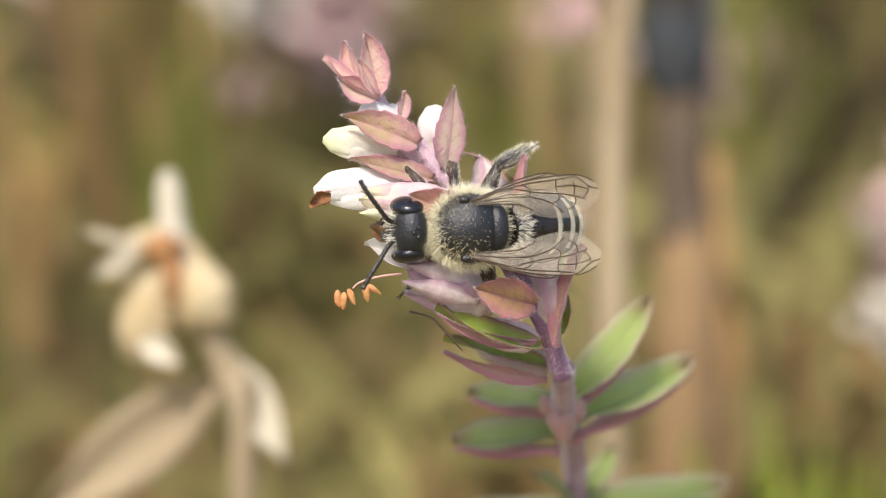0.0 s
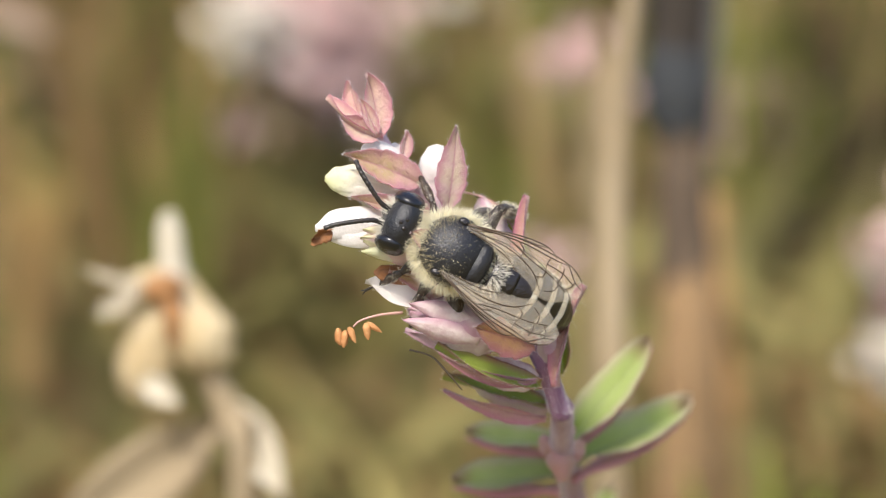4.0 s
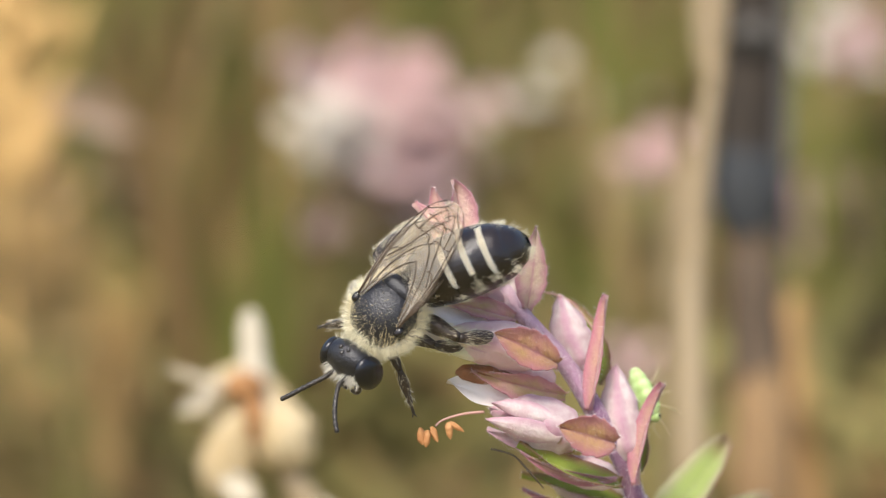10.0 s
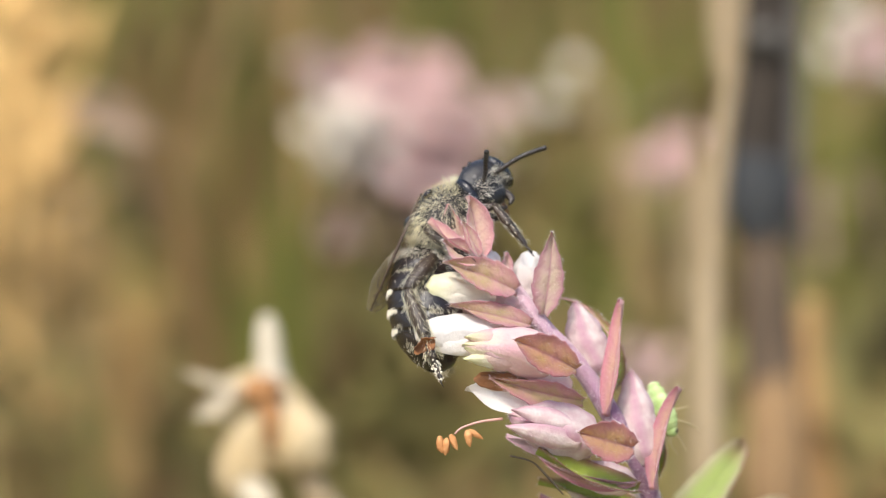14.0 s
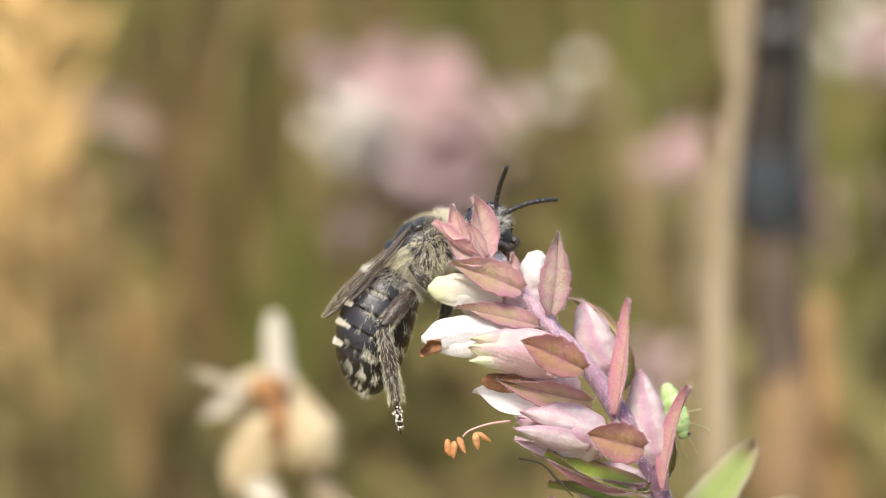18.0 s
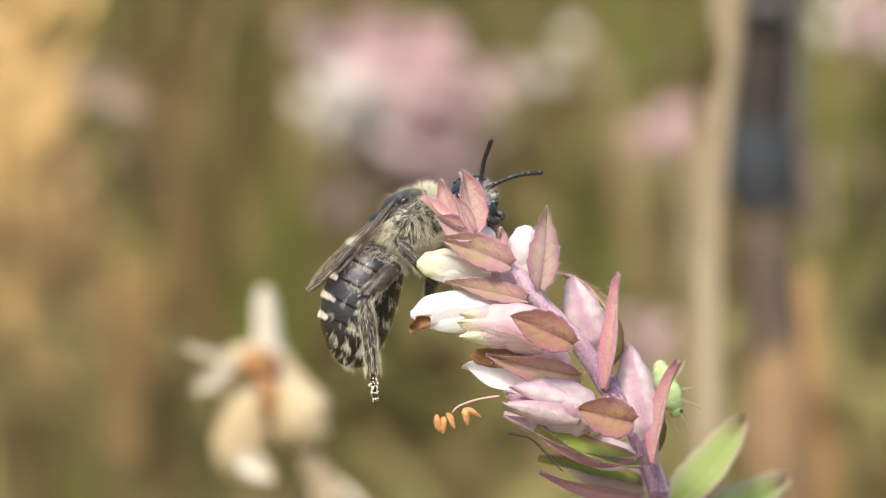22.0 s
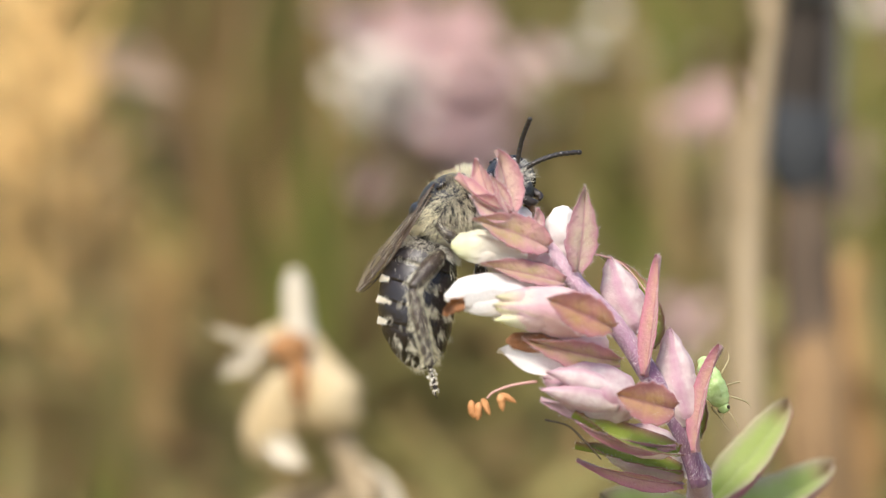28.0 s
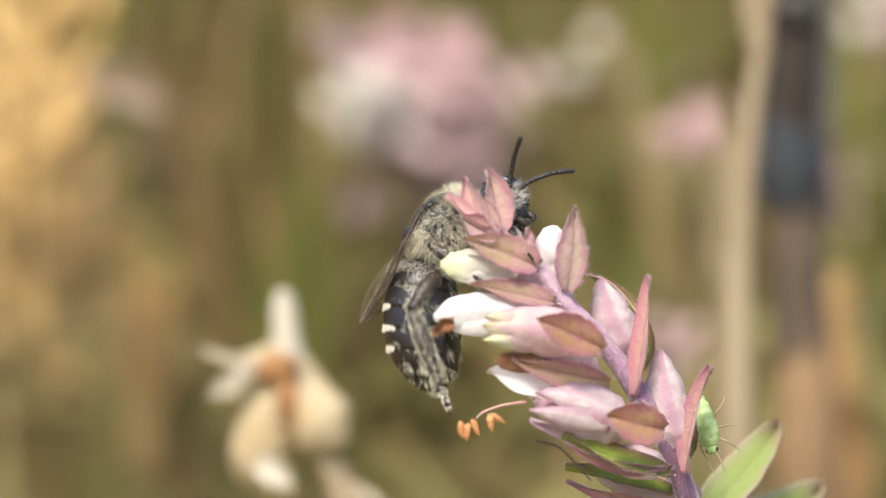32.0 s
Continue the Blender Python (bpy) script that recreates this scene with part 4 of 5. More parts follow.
def build_bee():
    rng = random.Random(11)
    B = new("bee")
    B.empty_display_size = 0.004
    tagged(B, "furry black and cream banded solitary bee with smoky veined wings", "bee")
    P = {"bee": B}
    # thorax: black shield above, furry sides and collar
    bm = ball((0, 0, 0), 1.92, 1.95, 1.68, 40, 28)
    ball((0, -1.42, 0.65), 1.3, 0.62, 0.78, 24, 16, bm=bm)
    th = piece("thorax", bm, M["chitin"], B, label="black pitted thorax")
    ORG[th.name] = Vector()
    R = (1.92, 1.95, 1.68)

    def side(u):
        if abs(u.x) > 0.5 and noise.noise(u * 2.6 + Vector((3, 1, 0))) > 0.34 and u.z < 0.2:
            return 0.35
        if u.z < -0.25 and u.y < 0.7:
            return 0.85
        return 1.0 if (u.z < 0.38 or u.y > 0.80 or u.y < -0.88) else 0.0

    def shield(u):
        return 1.0 if (u.z >= 0.3 and -0.86 <= u.y <= 0.8) else 0.0

    piece("fur", strands(bmesh.new(), ellipse_spots(12500, (0, 0, 0), R, lambda u: side(u) if u.z >= -0.02 or u.y >= 0.75 else 0.0, rng), 0.66, 0.019, 0.32, Vector((0, -0.25, -0.2)), rng), M["fur"], th, label="dense pale yellow thorax fur", kind="stuff")
    piece("side_fur", strands(bmesh.new(), ellipse_spots(10500, (0, 0, 0), R, lambda u: side(u) * 0.95 if u.z < 0.02 and u.y < 0.75 else 0.0, rng), 0.58, 0.016, 0.35, Vector((0, -0.35, -0.25)), rng), M["fur_side"], th, label="greyish white side fur", kind="stuff")
    piece("fur_collar", strands(bmesh.new(), ellipse_spots(4600, (0, 0.35, 0.0), (1.75, 1.8, 1.6), lambda u: 1.0 if u.y > 0.74 else (0.35 if u.y > 0.55 else 0.0), rng), 0.52, 0.016, 0.3, Vector((0, 0.0, 0.15)), rng), M["fur"], th, label="pale yellow collar", kind="stuff")
    piece("short_hair", strands(bmesh.new(), ellipse_spots(9000, (0, 0, 0), R, lambda u: shield(u) * max(0.05, min(1.0, 0.75 * u.y + 1.6 * max(0.0, abs(u.x) - 0.5))), rng), 0.32, 0.011, 0.45, Vector((0, 0, 0)), rng), M["fur_gold"], th, label="sparse short hairs on the shield", kind="stuff")
    bm = bmesh.new()
    for p, nrm in ellipse_spots(1100, (0, 0, 0), (1.93, 1.96, 1.69), lambda u: shield(u) * (0.8 if u.y > 0.0 else 0.1), rng):
        bmesh.ops.create_icosphere(bm, subdivisions=1, radius=rng.uniform(0.012, 0.024), matrix=Matrix.Translation(p))
    piece("pollen", bm, M["pollen_gold"], th, label="scattered pollen grains", kind="stuff")
    for s in (-1, 1):
        piece("wing_base_plate", ball((1.5 * s, 0.3, 1.05), 0.24, 0.32, 0.2, 12, 8), M["shiny"], th)

    # head
    bm = ball((0, 0.5, -0.35), 1.62, 0.98, 1.36, 36, 24)
    ball((0, 0.95, -1.0), 0.85, 0.6, 0.75, 20, 14, bm=bm)
    head = piece("head", bm, M["chitin"], B, Matrix.Translation((0, 0.00235, 0.0001)), "black head")
    P["head"] = head
    for s in (-1, 1):
        piece("eye", ball((1.24 * s, 0.6, -0.33), 0.5, 0.86, 1.12, 24, 18, turn=Euler((0, radians(-8 * s), 0)).to_matrix().to_4x4()), M["eye"], head, label="glossy black compound eye")
        piece("mandible", tube([(0.55 * s, 1.15, -1.35), (0.5 * s, 1.45, -1.75), (0.12 * s, 1.55, -1.9)], [0.24, 0.2, 0.08], 10, 10), M["leg"], head)
    bm = tube([(0, 0, 0), (0, 0.5, -0.02), (0, 1.1, -0.08), (0, 1.75, -0.22)], [0.26, 0.34, 0.27, 0.1], 16, 12, 0.8, lump=0.1)
    for s in (-1, 1):
        tube([(0.16 * s, 0.3, 0), (0.24 * s, 0.9, -0.05), (0.12 * s, 1.4, -0.15)], [0.1, 0.13, 0.03], 10, 8, bm=bm)
    P["proboscis"] = piece("proboscis", bm, M["tongue"], head, Matrix.Translation((0, 0.0011, -0.0016)), "dark brown proboscis")
    for x, y in ((0, 0.62), (0.24, 0.38), (-0.24, 0.38)):
        piece("ocellus", ball((x, y, 0.985), 0.12, 0.12, 0.1, 10, 8), M["shiny"], head)

    def tufts(u):
        if u.y < 0.35 or abs(u.x) > 0.66 or u.z > 0.42:
            return 0.0
        return 1.0 if u.z > -0.3 and abs(u.x) > 0.08 else (0.6 if u.z < -0.8 else 0.03)

    piece("face_fur", strands(bmesh.new(), ellipse_spots(3800, (0, 0.5, -0.37), (1.6, 0.98, 1.36), tufts, rng), 0.56, 0.017, 0.45, Vector((0, 0.2, -0.1)), rng), M["fur_white"], head, label="tufts of white face fur", kind="stuff")
    piece("nape_fur", strands(bmesh.new(), ellipse_spots(2200, (0, 0.45, -0.3), (1.6, 0.75, 1.25), lambda u: 1.0 if u.y < -0.5 and -0.2 < u.z < 0.75 else (0.5 if u.z < -0.5 else 0.0), rng), 0.5, 0.018, 0.35, Vector((0, -0.1, 0.1)), rng), M["fur"], head, label="pale nape fur", kind="stuff")
    for s in (-1, 1):
        pts = [(0, 0, 0), (0.07 * s, 0.45, 0.1), (0.18 * s, 0.82, 0.18), (0.56 * s, 1.36, 0.18), (0.98 * s, 1.86, 0.1), (1.42 * s, 2.3, -0.08), (1.9 * s, 2.66, -0.3)]
        bm = tube(pts, [0.12, 0.1, 0.13] + [0.115, 0.14] * 11 + [0.1], 110, 10)
        an = piece("antenna", bm, M["antenna"], head, Matrix.Translation((0.00042 * s, 0.00125, -0.0002)), "black segmented antenna")
        P["antenna" + ("R" if s > 0 else "L")] = an

    # abdomen: six overlapping black plates with pale hair bands
    bm = tube([(0, 0.6, 0.1), (0, -1.2, 0.04), (0, -3.1, -0.22), (0, -4.8, -0.66), (0, -6.1, -1.15)], [0.5, 1.3, 1.55, 1.2, 0.25], 20, 22, 0.85, face=(0, 0, 1))
    ab = piece("abdomen", bm, M["shiny"], B, Matrix.Translation((0, -0.0017, -0.0001)), "glossy black abdomen")
    P["abdomen"] = ab
    prof = ((0.0, 1.15), (0.6, 1.5), (1.5, 1.74), (2.5, 1.84), (3.5, 1.8), (4.5, 1.55), (5.3, 1.0), (5.7, 0.3))

    def girth(y):
        for (a, ra), (b, rb) in zip(prof, prof[1:]):
            if a <= y <= b:
                f = (y - a) / (b - a)
                return (ra + (rb - ra) * f) * 0.96
        return 0.2

    def ring_at(y, r, k, n=30):
        zc = -0.06 - 0.036 * y * y
        return Vector((r * math.sin(2 * math.pi * k / n), -y * 1.14, zc + 1.13 * r * math.cos(2 * math.pi * k / n)))

    # (plates run backwards from the waist)
    cuts = (0.0, 1.15, 2.15, 3.1, 4.0, 4.85, 5.65)
    for i in range(6):
        y0, y1 = cuts[i] - (0.15 if i else 0), cuts[i + 1]
        bm = bmesh.new()
        layers(bm)
        rows = []
        for j in range(8):
            y = y0 + (y1 - y0) * j / 7
            r = girth(max(y, 0)) * (1.0 + 0.035 * j / 7) - (0.03 if j == 0 else 0)
            rows.append([bm.verts.new(ring_at(y, r, k)) for k in range(30)])
        rows.append([bm.verts.new(ring_at(y1 - 0.03, girth(y1) * 0.96, k)) for k in range(30)])
        for a, b in zip(rows, rows[1:]):
            for k in range(30):
                bm.faces.new((a[k], a[(k + 1) % 30], b[(k + 1) % 30], b[k]))
        piece("plate", bm, M["shiny"], ab, label="glossy black abdomen plate")
        spots = []
        if 0 < i < 4:
            for _ in range(4200):
                a = rng.uniform(-0.95, 0.95)
                if rng.random() > (1 - min(1.0, abs(a) / 1.0)) ** 1.1 or noise.noise(Vector((a * 1.6, i * 3.7, 0.0))) < -0.3 + 0.3 * abs(a):
                    continue
                y = y1 - abs(rng.gauss(0, 0.05))
                r = girth(y) * 1.035
                spots.append((ring_at(y, r, a / (2 * math.pi) * 30), Vector((math.sin(a) * 0.25, -1.6, math.cos(a) * 0.25)).normalized()))
            piece("hair_band", strands(bmesh.new(), spots, 0.27, 0.014, 0.22, Vector((0, -0.35, -0.1)), rng), M["fur_white"], ab, label="cream hair band on a plate edge", kind="stuff")
    spots = []
    for _ in range(6000):
        # rows of longer hair on the hind margin of each plate, in clumps
        y = max(0.2, rng.choice(cuts[1:]) - abs(rng.gauss(0, 0.2)))
        a = rng.choice((-1, 1)) * rng.triangular(0.6, 3.1, 1.5)
        if noise.noise(Vector((a * 4.2, y * 1.5, 4.0))) < 0.02:
            continue
        spots.append((ring_at(y, girth(y) * 1.02, a / (2 * math.pi) * 30), Vector((math.sin(a) * 0.5, -1.3, math.cos(a) * 0.5 - 0.35)).normalized()))
    piece("belly_fur", strands(bmesh.new(), spots, 0.46, 0.010, 0.6, Vector((0, -0.2, -0.1)), rng), M["fur_side"], ab, label="greyish side and belly fur", kind="stuff")
    spots = [(ring_at(y, girth(y) * 1.02, a / (2 * math.pi) * 30), Vector((math.sin(a), 0.1, math.cos(a))).normalized()) for y, a in ((rng.uniform(0.0, 0.55), rng.uniform(-3.14, 3.14)) for _ in range(1700))]
    piece("waist_fur", strands(bmesh.new(), spots, 0.48, 0.014, 0.45, Vector((0, -0.25, 0)), rng), M["fur_white"], ab, label="pale fur at the waist", kind="stuff")
    piece("tail_fur", strands(bmesh.new(), [(Vector((rng.gauss(0, 0.3), -6.1, -1.2 + rng.gauss(0, 0.2))), Vector((rng.gauss(0, 0.3), -1, -0.2)).normalized()) for _ in range(110)], 0.34, 0.012, 0.4, Vector((0, 0, 0)), rng), M["fur_grey"], ab, label="tail tuft", kind="stuff")

    # wings, each flat along its own -y with the leading edge outwards
    def wing(s, length, width, name, origin):
        lead = [(0, 0), (0.10, -0.25), (0.13, -0.55), (0.12, -0.8), (0.02, -0.96), (-0.13, -1.0)]
        trail = [(-0.05, 0), (-0.09, -0.22), (-0.2, -0.42), (-0.29, -0.62), (-0.30, -0.82), (-0.13, -1.0)]
        k = width / 0.42
        bm = bmesh.new()
        layers(bm)
        n, m = 22, 8
        def spot(u, v):
            a, b = spline([(*q, 0) for q in lead], u), spline([(*q, 0) for q in trail], u)
            p = a.lerp(b, v)
            return Vector((p.x * s * k, p.y * length, 0.05 * math.sin(v * 11) * (1 - v) * width * 0.3 + 0.03 * math.sin(u * 7)))
        sheets = []
        for z in (0.006, -0.006):
            g = [[bm.verts.new(spot(i / n, j / m) + Vector((0, 0, z))) for j in range(m + 1)] for i in range(n + 1)]
            for i in range(n):
                for j in range(m):
                    bm.faces.new((g[i][j], g[i][j + 1], g[i + 1][j + 1], g[i + 1][j]))
            sheets.append(g)
        for i in range(n):
            for j in (0, m):
                bm.faces.new((sheets[0][i][j], sheets[0][i + 1][j], sheets[1][i + 1][j], sheets[1][i][j]))
        w = piece(name, bm, M["wing"], B, Matrix.Translation(Vector(origin) / 1000), "smoky transparent wing")
        veins = bmesh.new()
        lines = [[(0, 0.0), (0.3, 0.01), (0.6, 0.0), (0.8, 0.0)], [(0, 0.05), (0.3, 0.12), (0.52, 0.10), (0.62, 0.02)],
                 [(0.02, 0.5), (0.3, 0.55), (0.5, 0.62), (0.66, 0.86)], [(0.28, 0.25), (0.42, 0.42), (0.62, 0.45), (0.80, 0.52)],
                 [(0.3, 0.12), (0.36, 0.3), (0.38, 0.56)], [(0.62, 0.02), (0.76, 0.16), (0.88, 0.05)], [(0.5, 0.10), (0.52, 0.28), (0.56, 0.44)],
                 [(0.62, 0.14), (0.66, 0.3), (0.68, 0.47)], [(0.76, 0.16), (0.78, 0.32), (0.76, 0.5)], [(0.52, 0.28), (0.64, 0.24), (0.77, 0.24)],
                 [(0.56, 0.44), (0.58, 0.58), (0.54, 0.68)], [(0.05, 0.9), (0.3, 0.82), (0.45, 0.9)], [(0.7, 0.48), (0.72, 0.66), (0.68, 0.8)]]
        if name == "hindwing":
            lines = lines[:4] + lines[10:12]
        for ln in lines:
            pts = [spot(u, v) + Vector((0, 0, 0.01)) for u, v in ln]
            tube(pts, [0.05 if ln[0][0] == 0 else 0.03, 0.03, 0.021], 10, 6, bm=veins)
        piece("venation", veins, M["vein"], w, label="brown wing veins")
        return w

    for s, q in ((-1, "L"), (1, "R")):
        P["fore" + q] = wing(s, 7.0, 2.2, "forewing", (1.45 * s, 0.1, 1.2))
        P["hind" + q] = wing(s, 4.8, 1.8, "hindwing", (1.4 * s, -0.35, 1.05))

    # legs: the upper leg is the part, the lower leg hangs on its knee; each runs along its own -z
    def leg(s, name, hip, l1, l2, thick, furred):
        bm = tube([(0, 0, 0.1), (0, 0, -0.4 * l1), (0, 0, -l1)], [thick * 0.9, thick * 1.35, thick * 0.75], 10, 12)
        sp = [(Vector((math.cos(a) * thick * 1.1, math.sin(a) * thick * 1.1, -z)), Vector((math.cos(a), math.sin(a), -0.5)).normalized()) for a, z in ((rng.uniform(0, 6.3), rng.uniform(0.1, l1)) for _ in range(int(190 * furred)))]
        strands(bm, sp, 0.2 + 0.06 * furred, 0.013, 0.35, Vector((0, 0, -0.6)), rng, 1)
        up = piece(name, bm, [M["leg"], M["fur"]], B, Matrix.Translation(Vector(hip) / 1000), "dark leg with pale hairs")
        t1 = l2 * 0.52
        bm = tube([(0, 0, 0), (0, 0, -0.55 * t1), (0, 0, -t1)], [thick * 0.65, thick * 1.15, thick * 0.95], 10, 12)
        tube([(0, 0, -t1), (0, 0.03, -t1 - 0.2 * l2), (0, 0.05, -t1 - 0.26 * l2)], [thick * 0.8, thick * 0.7, thick * 0.4], 8, 10, bm=bm)
        for k in range(4):
            z = -t1 - (0.25 + 0.055 * k) * l2
            tube([(0, 0.05, z), (0, 0.06, z - 0.03 * l2), (0, 0.05, z - 0.055 * l2)], [thick * 0.3, thick * 0.38, thick * 0.28], 4, 8, bm=bm)
        for q in (-1, 1):
            tube([(0, 0.05, -0.98 * l2), (0.08 * q, 0.12, -1.03 * l2), (0.12 * q, 0.08, -1.08 * l2)], [0.045, 0.035, 0.012], 6, 6, bm=bm)
        sp = [(Vector((math.cos(a) * thick, math.sin(a) * thick, -z)), Vector((math.cos(a), math.sin(a), -0.6)).normalized()) for a, z in ((rng.uniform(0, 6.3), rng.uniform(0.1, l2 * 0.75)) for _ in range(int(430 * furred)))]
        strands(bm, sp, 0.18 + 0.12 * furred, 0.012, 0.35, Vector((0, 0, -0.7)), rng, 1)
        low = piece("lower_leg", bm, [M["leg"], M["fur_side"] if furred < 1.2 else M["fur"]], up, Matrix.Translation((0, 0, -l1 / 1000)), "hairy lower leg and foot")
        return up, low

    for s, q in ((-1, "L"), (1, "R")):
        P["f" + q] = leg(s, "front_leg", (0.75 * s, 1.15, -1.2), 1.5, 2.7, 0.23, 0.5)
        P["m" + q] = leg(s, "middle_leg", (0.95 * s, 0.15, -1.15), 1.7, 3.1, 0.31, 0.9)
        P["h" + q] = leg(s, "hind_leg", (0.95 * s, -0.95, -1.1), 2.5, 5.3, 0.36, 1.9)
    # clump of pollen on one hind foot
    bm = bmesh.new()
    for _ in range(120):
        k = rng.uniform(0.025, 0.05)
        ball((rng.gauss(0, 0.1), 0.05 + rng.gauss(0, 0.1), -4.75 + rng.gauss(0, 0.3)), k, k, k, 7, 5, bm=bm)
    P["clump"] = bm
    lump = P["hR"][1]
    me = lump.data
    bm2 = bmesh.new()
    bm2.from_mesh(me)
    bm.transform(Matrix.Scale(0.001, 4))
    tmp = bpy.data.meshes.new("clump")
    bm.to_mesh(tmp)
    n0 = len(bm2.faces)
    bm2.from_mesh(tmp)
    bm2.faces.ensure_lookup_table()
    for f in bm2.faces[n0:]:
        f.material_index = 2
    bm2.to_mesh(me)
    me.materials.append(M["pollen"])
    return P


bee = build_bee()


# ---- what moves ----
def crawl(x, y, d, heading, pitch, roll):
    """The bee's pose: heading turns from up to the left, pitch lifts the head to the viewer, roll turns the back to the right."""
    m = Matrix.Rotation(radians(heading), 4, "Z") @ Matrix.Rotation(radians(pitch), 4, "X") @ Matrix.Rotation(radians(roll), 4, "Y")
    return Matrix.Translation(at(x, y, d)) @ TURN @ m


def joint(x, y, z, rx, ry, rz):
    return pose(x / 1000, y / 1000, z / 1000, rx, ry, rz)


def limb(origin, way, spin=0.0):
    """A pose whose -z runs along way."""
    q = Vector(way).normalized().to_track_quat("-Z", "Y")
    return Matrix.Translation(Vector(origin) / 1000) @ q.to_matrix().to_4x4() @ Matrix.Rotation(radians(spin), 4, "Z")


